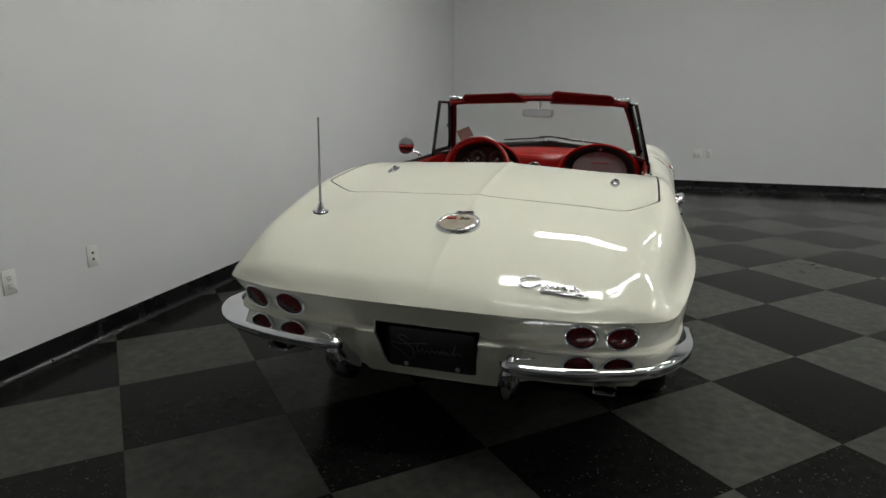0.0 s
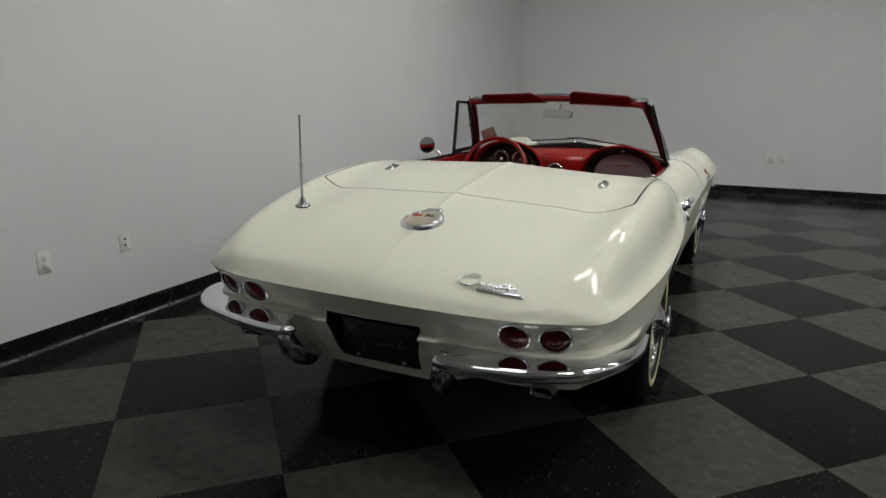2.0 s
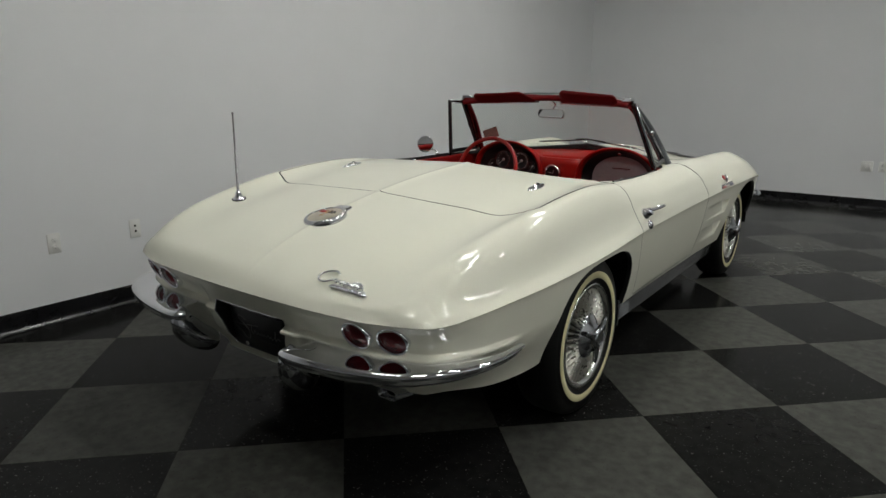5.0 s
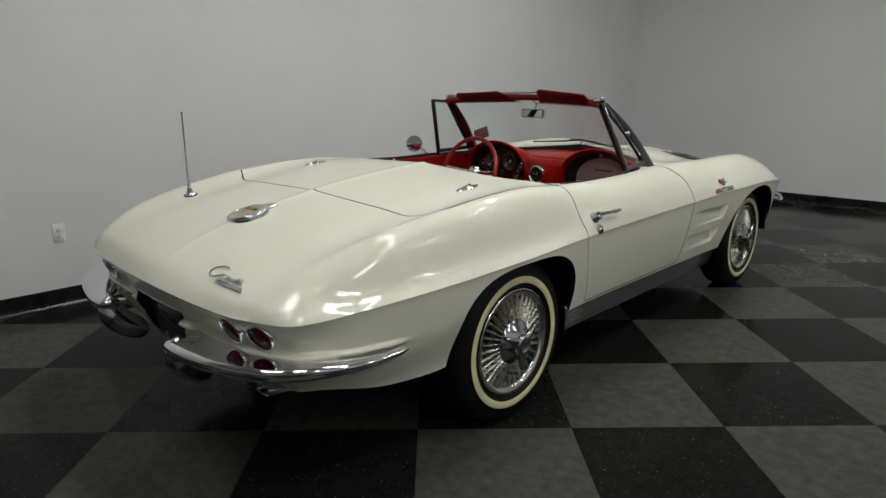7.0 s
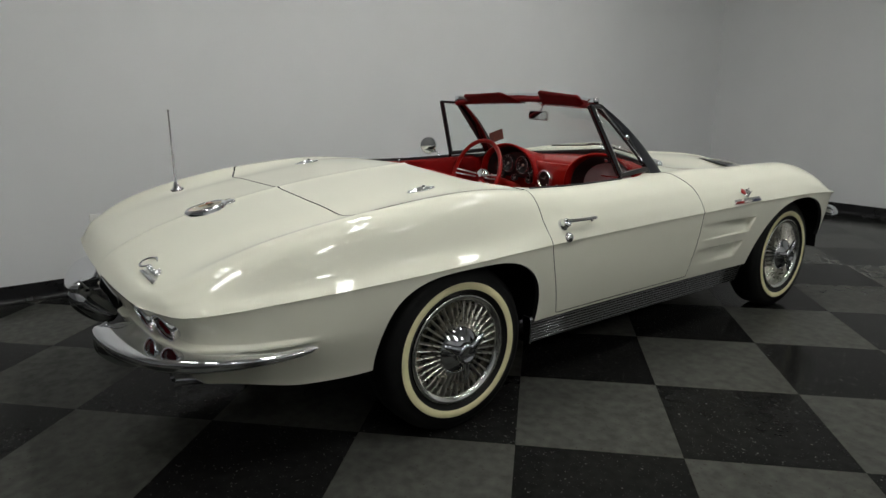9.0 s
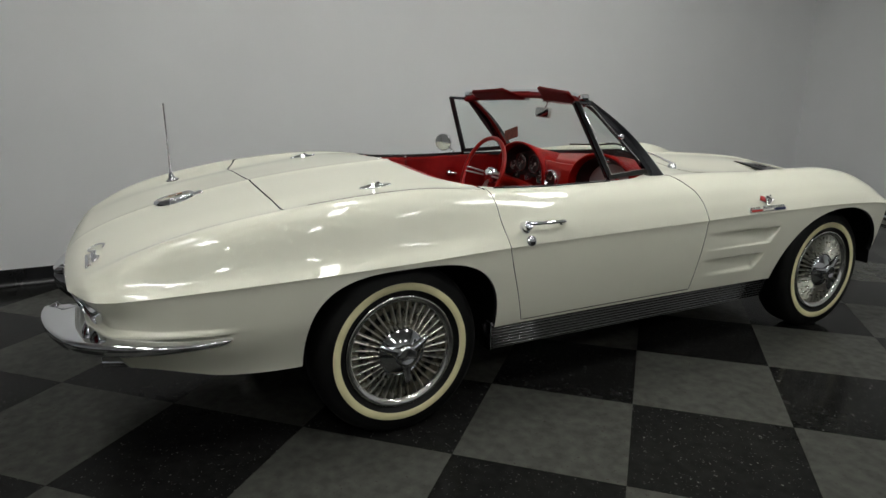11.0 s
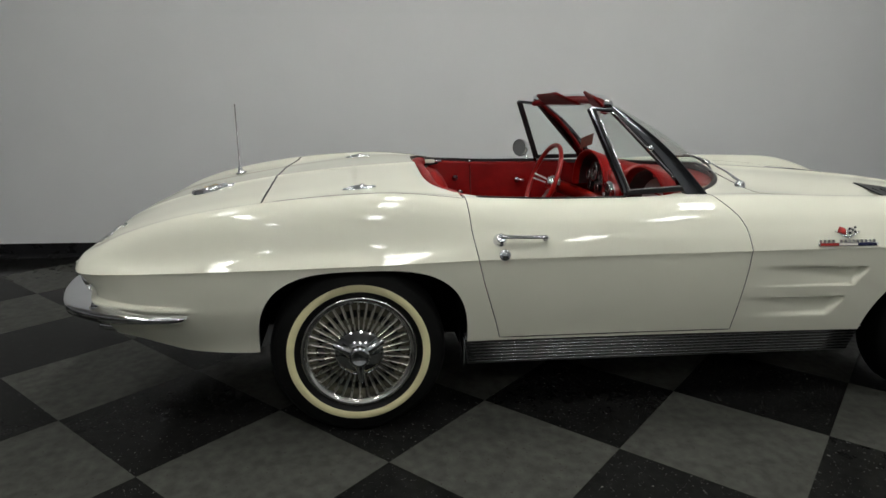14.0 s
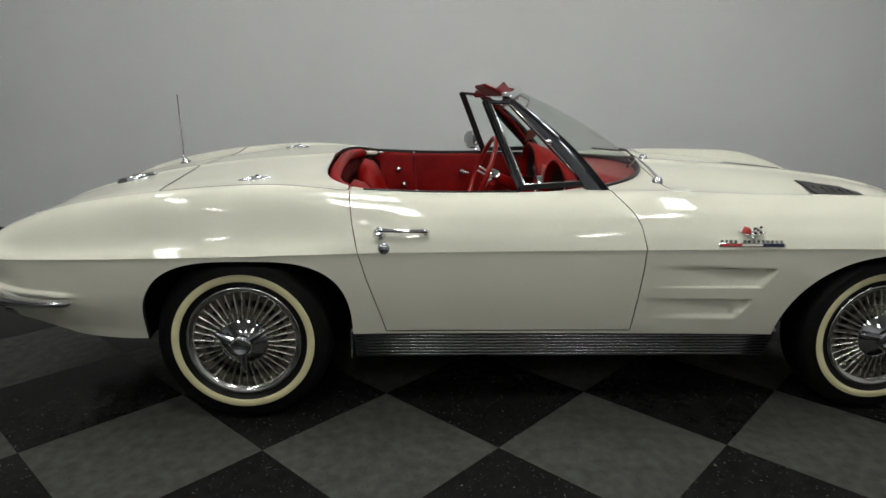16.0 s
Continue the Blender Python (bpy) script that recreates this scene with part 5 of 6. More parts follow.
def build_vent_window(door, s):
    top, foot = Vector((s * 0.575, 0.925, 1.238)), Vector((s * 0.660, 1.062, 0.918))
    front, peak = Vector((s * 0.625, 1.335, 0.93)), Vector((s * 0.543, 1.03, 1.232))
    bm = bmesh.new()
    strap(bm, [foot - Vector((0, 0, 0.03)), foot, foot.lerp(top, 0.5), top, top + Vector((0, -0.002, 0.004))], (0, 1, 0), [0.017, 0.017, 0.015, 0.014, 0.012], 0.012)
    strap(bm, [top, top.lerp(peak, 0.5), peak], (0, 0, 1), 0.014, 0.012)
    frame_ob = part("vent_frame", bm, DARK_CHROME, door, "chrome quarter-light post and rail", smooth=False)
    bm = bmesh.new()
    strap(bm, [foot, foot.lerp(front, 0.5), front], (0, 0, 1), 0.024, 0.014)
    strap(bm, [front, front.lerp(peak, 0.5), peak], (0, 1, 0), 0.026, 0.014)
    o = Vector((0, 0.014, 0))
    strap(bm, [foot + o, foot.lerp(top, 0.5) + o, top + o], (0, 1, 0), 0.014, 0.013)
    i = Vector((-s * 0.008, -0.002, 0))
    strap(bm, [foot + i, foot.lerp(top, 0.5) + i, top + i], (0, 1, 0), 0.019, 0.010)
    part("vent_seal", bm, BLACK_TRIM, frame_ob, smooth=False)
    bm = bmesh.new()
    c = (foot + top + front + peak) / 4
    ring = [c.lerp(p, 0.93) + Vector((s * 0.006, 0, 0)) for p in (foot + o * 1.2, front, peak, top + o * 1.2)]
    tube(bm, ring, 0.0032, 8, closed=True)
    lathe(bm, [(0.013, -0.006), (0.013, 0.006), (0.009, 0.01), (0.0004, 0.011)], 14, Matrix.Translation(front.lerp(peak, 0.52) + Vector((s * 0.012, 0.004, 0))) @ Matrix.Rotation(radians(90), 4, "Y"))
    part("vent_trim", bm, CHROME, frame_ob)
    bm = bmesh.new()
    sheet(bm, [[foot, front], [top, peak]])
    thicken(bm, 0.004)
    g = part("vent_glass", bm, GLASS, frame_ob, "clear quarter-light glass", smooth=False)
    g.visible_shadow = False


def build_mirror(door):
    c = Vector((-0.83, 1.02, 0.958))
    m = Matrix.Translation(c) @ Matrix.Rotation(radians(36), 4, "Z") @ Matrix.Rotation(radians(88), 4, "X") @ Matrix.Scale(1.2, 4)
    bm = bmesh.new()
    lathe(bm, [(0.0415, 0.018), (0.0445, 0.014), (0.0450, 0.006), (0.0415, -0.012), (0.031, -0.026), (0.016, -0.034), (0.0004, -0.036)], 36, m)
    foot = Vector((-0.735, 1.035, top_z(-0.735, 1.035)))
    tube(bm, [foot, foot + Vector((-0.015, 0, 0.03)), c + Vector((0.025, 0.018, -0.03)), c + Vector((0.0, 0.02, -0.01))], [0.014, 0.008, 0.007, 0.007], 10)
    bmesh.ops.recalc_face_normals(bm, faces=bm.faces)
    ob = part("door_mirror", bm, CHROME, door, "round chrome door mirror on a stalk")
    bm = bmesh.new()
    lathe(bm, [(0.0415, 0.0165), (0.02, 0.0168), (0.0003, 0.0169)], 36, m)
    part("mirror_glass", bm, mat("mirror", (0.85, 0.86, 0.86), 0.015, 1.0, noise_scale=8.0, vary=0.01), ob)


def build_wiper(car, x, flip):
    foot = Vector((x, 1.695 - 0.12 * (abs(x) / 0.43 - 1), 0))
    foot.z = top_z(foot.x, foot.y)
    bm = bmesh.new()
    lathe(bm, [(0.024, -0.004), (0.022, 0.012), (0.016, 0.022), (0.008, 0.026), (0.0004, 0.027)], 20, Matrix.Translation(foot))
    end = ws(flip * 0.10 + x / 0.7 * 0.55, 0.07) + Vector((0, 0.014, 0.014))
    a = foot + Vector((0, 0, 0.022))
    tube(bm, [a, a.lerp(end, 0.35) + Vector((0, 0, 0.006)), a.lerp(end, 0.8) + Vector((0, 0, 0.004)), end], [0.009, 0.006, 0.004, 0.003], 8, flat=0.6)
    ob = part("wiper_arm", bm, CHROME, car, "bright windshield wiper arm")
    bm = bmesh.new()
    u0 = end.x / 0.61
    tube(bm, [ws(u0 + d, 0.05 + 0.05 * abs(d)) + Vector((0, 0.010, 0.008)) for d in np.linspace(-0.36, 0.36, 12)], 0.005, 6)
    part("wiper_blade", bm, BLACK_TRIM, ob)


# ---------------------------------------------------------------- cockpit
def build_tub(car):
    bm = bmesh.new()
    box(bm, -0.64, 0.46, 0.346, 0.64, 1.62, 0.36)
    part("cockpit_floor", bm, RED_CARPET, car, "red carpeted cockpit floor", smooth=False)
    bm = bmesh.new()
    sheet(bm, [[(x * k, 0.305 + dy + 0.06 * (abs(x) / 0.66) ** 4, z) for x in np.linspace(-0.66, 0.66, 21)] for z, dy, k in ((0.36, 0.17, 0.6), (0.68, 0.15, 0.6), (0.72, 0.0, 1.0), (0.88, 0.0, 1.0))])
    thicken(bm, 0.012)
    part("rear_bulkhead", bm, RED_CARPET, car, "red carpet panel behind the seats")
    # padded roll along the rear edge of the opening
    bm = bmesh.new()
    pts = []
    for t in np.linspace(math.radians(180 + 52), math.radians(360 - 22), 41):
        cx, sy = math.cos(t), math.sin(t)
        x = 0.652 * math.copysign(abs(cx) ** 0.4, cx)
        y = 0.91 - 0.596 * abs(sy) ** 0.4
        pts.append((x, y, top_z(x, y) - 0.033 - 0.004 * abs(cx)))
    tube(bm, pts, 0.027, 10)
    part("rear_roll", bm, RED_VINYL, car, "padded red vinyl roll along the rear of the cockpit")
    # soft-top stop in the rear corner of the driver's side
    stop = part("soft_top_stop", box(bmesh.new(), -0.604, 0.340, 0.889, -0.582, 0.452, 0.910, 0.004), PAINT, car, "small cream bracket with a black rubber button")
    bm = bmesh.new()
    lathe(bm, [(0.011, 0.0), (0.011, 0.006), (0.007, 0.010), (0.0004, 0.011)], 16, Matrix.Translation((-0.582, 0.386, 0.900)) @ Matrix.Rotation(radians(90), 4, "Y"))
    part("rubber_button", bm, BLACK_TRIM, stop)
    part("striker", box(bmesh.new(), -0.604, 0.452, 0.893, -0.584, 0.492, 0.906, 0.003), CHROME, stop)
    bm = bmesh.new()
    tube(bm, [(-0.590, 0.345, 0.868), (-0.586, 0.40, 0.882), (-0.586, 0.47, 0.890)], [0.009, 0.008, 0.005], 8)
    part("weatherstrip", bm, RUBBER, stop)
    bm = bmesh.new()
    box(bm, -0.09, 0.42, 0.33, 0.09, 1.5, 0.56, 0.04, 3)
    part("tunnel", bm, RED_CARPET, car, "red carpeted centre tunnel")
    bm = bmesh.new()
    box(bm, -0.64, 1.50, 0.33, 0.64, 1.53, 0.90)
    part("firewall", bm, RED_CARPET, car, smooth=False)


def build_door_trim(door, s):
    bm = bmesh.new()
    ys = np.linspace(0.42, 1.46, 30)
    rows = []
    for k, (dx, dz) in enumerate(((0.0, 0.0), (0.014, 0.0), (0.022, -0.012), (0.02, -0.04), (0.028, -0.06), (0.03, -0.32), (0.03, -0.52))):
        rows.append([(s * (0.660 - dx), y if k < 4 else max(y, 0.47), top_z(0.672, y) - 0.008 + dz) for y in ys])
    sheet(bm, rows)
    thicken(bm, 0.01)
    trim = part("door_trim", bm, RED_DOOR, door, "red vinyl door trim panel")
    bm = bmesh.new()
    tube(bm, [(s * 0.675, y, top_z(0.675, y) + 0.003) for y in np.linspace(0.46, 1.06, 14)], 0.0038, 8)
    part("window_felt", bm, BLACK_TRIM, trim)
    m = Matrix.Rotation(radians(-90 * s), 4, "Y")
    def knob(y, z, r, name):
        b = bmesh.new()
        lathe(b, [(r * 1.25, 0.0), (r * 1.2, 0.006), (r * 0.7, 0.010), (r * 0.6, 0.02), (r, 0.026), (r * 0.9, 0.036), (0.0004, 0.04)], 20, Matrix.Translation((s * 0.642, y, z)) @ m)
        return part(name, b, DIM_CHROME, trim)
    knob(0.945, 0.79, 0.017, "window_crank")
    bm = bmesh.new()
    tube(bm, [(s * 0.612, 0.945, 0.79), (s * 0.606, 0.962, 0.788), (s * 0.600, 0.985, 0.785)], [0.010, 0.007, 0.012], 10)
    part("crank_arm", bm, CHROME, trim)
    knob(0.576, 0.80, 0.018, "lock_knob")
    knob(0.608, 0.712, 0.019, "door_release")
    bm = bmesh.new()
    tube(bm, [(s * 0.632, 0.690, 0.40), (s * 0.632, 0.668, 0.82), (s * 0.640, 0.665, 0.875)], 0.005, 6)
    part("trim_seam", bm, RED_CARPET, trim)
    bm = bmesh.new()
    lathe(bm, [(0.009, -0.004), (0.009, 0.004), (0.006, 0.007), (0.0004, 0.008)], 12, Matrix.Translation((s * 0.640, 0.664, 0.895)))
    part("seam_cap", bm, CHROME, trim)


def build_seat(x):
    seat = new("seat")
    def cushion(name, w, l, h, m, mtl=RED_VINYL, pleats=7):
        bm = bmesh.new()
        nx, ny = 29, 21
        def sheet_of(way):
            rows = []
            for j in range(ny):
                row = []
                for i in range(nx):
                    u, v = -1 + 2 * i / (nx - 1), -1 + 2 * j / (ny - 1)
                    ex = (abs(u) ** 3.6 + abs(v) ** 3.6) ** (1 / 3.6)
                    edge = max(abs(u), abs(v))
                    fit = edge / ex if ex > 0 else 1.0  # square corners drawn in to round ones
                    k = max(0.0, 1 - edge ** 4) ** 0.5
                    inside = max(0, min(1, (0.8 - edge) / 0.1)) if way > 0 else 0
                    p = 0.006 * inside * abs(math.sin(pleats * math.pi * (u + 1) / 2))
                    r = 1 - 0.10 * abs(v) ** 3
                    row.append(m @ Vector((u * fit * r * w / 2, v * fit * l / 2, h * (0.25 + way * 0.75 * k) + p)))
                rows.append(row)
            return rows
        sheet(bm, sheet_of(1))
        sheet(bm, sheet_of(-1))
        bmesh.ops.remove_doubles(bm, verts=bm.verts, dist=0.0005)
        bmesh.ops.recalc_face_normals(bm, faces=bm.faces)
        return part(name, bm, mtl, seat)
    cushion("seat_cushion", 0.47, 0.50, 0.10, pose(x, 0.86, 0.50, 8))
    cushion("seat_back", 0.46, 0.54, 0.09, pose(x, 0.495, 0.636, 107))
    bm = bmesh.new()
    box(bm, x - 0.2, 0.62, 0.33, x + 0.2, 1.06, 0.46, 0.02)
    part("seat_base", bm, BLACK_TRIM, seat)
    return seat


def build_dash(car):
    # top pad under the glass
    bm = bmesh.new()
    rows = []
    for t in np.linspace(0, 1, 9):
        rows.append([Vector((0.575 * u, 1.40 + (0.005 + 0.30 * (1 - abs(u) ** 2.2)) * t, 0.895 + 0.028 * math.sin(math.pi * min(t * 2, 1) / 2) - 0.03 * u * u)) for u in np.linspace(-1, 1, 33)])
    rows.insert(0, [Vector((0.575 * u, 1.402, 0.85)) for u in np.linspace(-1, 1, 33)])
    rows.insert(0, [Vector((0.575 * u, 1.42, 0.62)) for u in np.linspace(-1, 1, 33)])
    sheet(bm, rows)
    thicken(bm, 0.008)
    dash = part("dashboard", bm, RED_PAINT, car, "red twin-cowl dashboard")
    for s, lip_y in ((-1, 1.285), (1, 1.262)):
        cx = 0.372 * s
        bm = bmesh.new()
        ang = np.linspace(math.radians(-8), math.radians(188), 37)
        rows = []
        for y, w, h, z0 in ((lip_y + 0.035, 0.222, 0.168, 0.80), (lip_y + 0.004, 0.232, 0.176, 0.80), (lip_y, 0.242, 0.184, 0.80), (lip_y + 0.008, 0.252, 0.190, 0.80), (lip_y + 0.05, 0.262, 0.186, 0.79), (lip_y + 0.14, 0.262, 0.165, 0.78), (lip_y + 0.30, 0.245, 0.13, 0.78)):
            rows.append([(cx + w * math.cos(a) * (1 - 0.04 * math.sin(a)), y, z0 + h * math.copysign(abs(math.sin(a)) ** 0.85, math.sin(a))) for a in ang])
        sheet(bm, rows)
        bmesh.ops.recalc_face_normals(bm, faces=bm.faces)
        hood = part("dash_cowl", bm, RED_VINYL, dash, "arched padded red cowl")
        bm = bmesh.new()
        rows = []
        for y, k in ((lip_y + 0.034, 1.0), (lip_y + 0.06, 0.93), (lip_y + 0.085, 0.78), (lip_y + 0.088, 0.76)):
            rows.append([(cx + 0.224 * k * math.cos(a) * (1 - 0.04 * math.sin(a)), y, 0.80 + 0.169 * k * math.copysign(abs(math.sin(a)) ** 0.85, math.sin(a))) for a in ang])
        sheet(bm, rows)
        bmesh.ops.recalc_face_normals(bm, faces=bm.faces)
        part("cowl_liner", bm, BLACK_TRIM, hood)
        bm = bmesh.new()
        ring = [(cx + 0.18 * math.cos(a), lip_y + 0.086, 0.80 + 0.132 * math.copysign(abs(math.sin(a)) ** 0.85, math.sin(a))) for a in ang]
        bm.faces.new([bm.verts.new(p) for p in ring])
        if s < 0:
            part("gauge_panel", bm, GAUGE, hood)
        else:
            part("glovebox_door", bm, FROSTED, hood, "pale satin silver glovebox door")
            b = bmesh.new()
            lathe(b, [(0.012, 0.0), (0.012, 0.008), (0.009, 0.012), (0.0004, 0.012)], 16, Matrix.Translation((cx, lip_y + 0.06, 0.95)) @ Matrix.Rotation(radians(90), 4, "X"))
            part("glovebox_latch", b, CHROME, hood)
            b = bmesh.new()
            box(b, cx - 0.05, lip_y + 0.081, 0.858, cx + 0.06, lip_y + 0.085, 0.864)
            part("glovebox_script", b, CHROME, hood, smooth=False)
    for x, z, r in ((-0.30, 0.858, 0.056), (-0.435, 0.858, 0.056), (-0.215, 0.83, 0.028), (-0.52, 0.83, 0.028), (-0.24, 0.775, 0.026), (-0.49, 0.775, 0.026), (-0.37, 0.775, 0.022)):
        m = Matrix.Translation((x, 1.366, z)) @ Matrix.Rotation(radians(90), 4, "X")
        bm = bmesh.new()
        lathe(bm, [(r, 0.0), (r, 0.016), (r * 0.95, 0.022), (r * 0.88, 0.018), (r * 0.86, 0.008), (0.0005, 0.008)], 32, m)
        g = part("gauge", bm, GAUGE, dash, "round dark gauge")
        bm = bmesh.new()
        lathe(bm, [(r * 0.97, 0.0205), (r * 0.95, 0.0228), (r * 0.91, 0.0215)], 32, m)
        part("gauge_bezel", bm, CHROME, g)
        bm = bmesh.new()
        for k in range(11):
            a = radians(-130 + 26 * k)
            c, q = math.sin(a), math.cos(a)
            tube(bm, [m @ Vector((c * r * 0.68, q * r * 0.68, 0.009)), m @ Vector((c * r * 0.8, q * r * 0.8, 0.009))], 0.0011 if r < 0.04 else 0.0016, 4)
        part("gauge_marks", bm, WHITE_INK, g)
        bm = bmesh.new()
        tube(bm, [m @ Vector((0.0, 0.0, 0.011)), m @ Vector((-r * 0.5, -r * 0.45, 0.011))], [0.003, 0.001], 6)
        lathe(bm, [(r * 0.18, 0.009), (r * 0.16, 0.013), (0.0004, 0.0135)], 12, m)
        part("gauge_needle", bm, SILVER, g)
    # centre stack with its clock
    bm = bmesh.new()
    rows = [[(x, 1.345 - 0.03 * math.cos(x / 0.14 * 1.2), z) for x in np.linspace(-0.14, 0.14, 11)] for z in (0.55, 0.7, 0.86, 0.90)]
    sheet(bm, rows)
    thicken(bm, 0.02)
    stack = part("centre_panel", bm, RED_PAINT, dash)
    m = Matrix.Translation((-0.035, 1.290, 0.805)) @ Matrix.Rotation(radians(90), 4, "X")
    bm = bmesh.new()
    lathe(bm, [(0.056, -0.01), (0.056, 0.018), (0.052, 0.026), (0.046, 0.024), (0.042, 0.014)], 36, m)
    clock = part("clock", bm, CHROME, dash, "round clock with a bright bezel")
    bm = bmesh.new()
    lathe(bm, [(0.043, 0.012), (0.02, 0.013), (0.0004, 0.013)], 36, m)
    part("clock_face", bm, GAUGE, clock)
    bm = bmesh.new()
    tube(bm, [m @ Vector((0, 0, 0.015)), m @ Vector((0.012, 0.02, 0.015))], 0.0015, 5)
    tube(bm, [m @ Vector((0, 0, 0.015)), m @ Vector((-0.028, 0.008, 0.015))], 0.0012, 5)
    part("clock_hand", bm, WHITE_INK, clock)


def build_steering(car):
    m = pose(-0.362, 1.03, 0.822, 90 - 20)  # z points at the driver
    bm = bmesh.new()
    R = 0.203
    tube(bm, [m @ Vector((R * math.cos(a), R * math.sin(a), 0)) for a in np.linspace(0, 2 * math.pi, 64, endpoint=False)], 0.0125, 12, closed=True)
    wheel = part("steering_wheel", bm, RED_PAINT, car, "red steering wheel with bright spokes")
    for a in (0, 180, 270):
        for off in (-0.011, 0.011):
            bm = bmesh.new()
            t = Matrix.Rotation(radians(a), 4, "Z")
            tube(bm, [m @ t @ Vector((0.03, off * 0.8, -0.052)), m @ t @ Vector((0.11, off, -0.035)), m @ t @ Vector((R - 0.006, off * 1.2, -0.004))], 0.0075, 8, flat=0.5)
            part("spoke", bm, SILVER, wheel)
    bm = bmesh.new()
    lathe(bm, [(0.045, -0.085), (0.045, -0.05), (0.038, -0.035), (0.030, -0.026), (0.02, -0.022), (0.0004, -0.021)], 28, m)
    part("horn_button", bm, CHROME, wheel)
    bm = bmesh.new()
    tube(bm, [m @ Vector((0, 0, -0.07)), m @ Vector((0, 0, -0.36))], 0.035, 16)
    part("steering_column", bm, RED_PAINT, car)


def build_visor(car, s):
    a, b = (Vector((0.085, 1.065, 1.308)), Vector((0.448, 0.985, 1.283))) if s > 0 else (Vector((-0.127, 1.0, 1.294)), Vector((-0.446, 0.985, 1.279)))
    c, d = (Vector((0.45, 1.045, 1.226)), Vector((0.07, 1.125, 1.236))) if s > 0 else (Vector((-0.45, 1.045, 1.228)), Vector((-0.07, 1.13, 1.238)))
    bm = bmesh.new()
    n = 17
    front, back = [], []
    nor = (b - a).cross(d - a).normalized()
    if nor.y > 0:
        nor = -nor
    for j in range(9):
        rf, rb = [], []
        for i in range(n):
            u, v = i / (n - 1), j / 8
            # round the corners
            uu, vv = u * 2 - 1, v * 2 - 1
            k = (abs(uu) ** 7 + abs(vv) ** 5) ** (1 / 6)
            f = 1 / max(1, k)
            uu, vv = uu * f, vv * f
            u, v = (uu + 1) / 2, (vv + 1) / 2
            p = a.lerp(b, u).lerp(d.lerp(c, u), v)
            edge = max(abs(uu), abs(vv))
            th = 0.009 * math.sqrt(max(0.02, 1 - edge ** 6))
            rf.append(p + nor * th)
            rb.append(p - nor * th)
        front.append(rf)
        back.append(rb)
    sheet(bm, front)
    sheet(bm, [r[::-1] for r in back])
    def loop(g):
        return [g[0][i] for i in range(n)] + [g[j][-1] for j in range(1, 9)] + [g[-1][i] for i in range(n - 2, -1, -1)] + [g[j][0] for j in range(7, 0, -1)]
    sheet(bm, [loop(front), loop(back)], closed=True)
    bmesh.ops.remove_doubles(bm, verts=bm.verts, dist=0.0002)
    bmesh.ops.recalc_face_normals(bm, faces=bm.faces)
    visor = part("sun_visor", bm, RED_VISOR, car, "dark red sun visor folded up over the header")
    bm = bmesh.new()
    tube(bm, [c.lerp(d, 0.0) + Vector((s * 0.03, 0.01, 0.006)), c.lerp(d, 0.1), d], 0.006, 8)
    part("visor_rod", bm, CHROME, visor)


def build_rear_mirror(car):
    m = pose(-0.018, 1.185, 1.172, 86, 0, -16)
    bm = slab(bmesh.new(), rounded(0.205, 0.052, 0.02), -0.012, 0.003, m, 0.002)
    ob = part("rear_view_mirror", bm, SILVER, car, "silver backed interior mirror")
    bm = slab(bmesh.new(), rounded(0.195, 0.043, 0.017), 0.0025, 0.0045, m)
    # glass colour darkened to dim what it reflects
    part("mirror_glass", bm, mat("dim_mirror", (0.5, 0.5, 0.5), 0.02, 1.0, noise_scale=8.0, vary=0.02), ob, smooth=False)
    bm = bmesh.new()
    tube(bm, [m @ Vector((0, 0.02, -0.012)), m @ Vector((0.012, 0.055, -0.02)), Vector((0.0, 1.135, 1.258))], 0.005, 8)
    part("mirror_arm", bm, CHROME, ob)


def build_header_latches(car):
    for s in (1, -1):
        bm = bmesh.new()
        c = ws(s * 0.97, 1.0)
        box(bm, -0.03, -0.016, -0.012, 0.03, 0.016, 0.014, 0.007, 3)
        bm.transform(Matrix.Translation(c + Vector((0, -0.006, 0.012))) @ Matrix.Rotation(radians(-20 * s), 4, "Z"))
        part("header_latch", bm, CHROME, car)
    p = ws(-0.9, 0.27)
    bm = slab(bmesh.new(), rounded(0.095, 0.075, 0.002, 1), 0, 0.0006, Matrix.Translation(p + Vector((0.02, -0.016, 0.0))) @ Matrix.Rotation(radians(18), 4, "Z") @ Matrix.Rotation(radians(62), 4, "X") @ Matrix.Rotation(radians(24), 4, "Z"))
    part("window_sticker", bm, mat("sticker", (0.11, 0.028, 0.018), 0.5, noise_scale=90.0, vary=0.5), car, "faded orange and white windshield sticker", smooth=False)


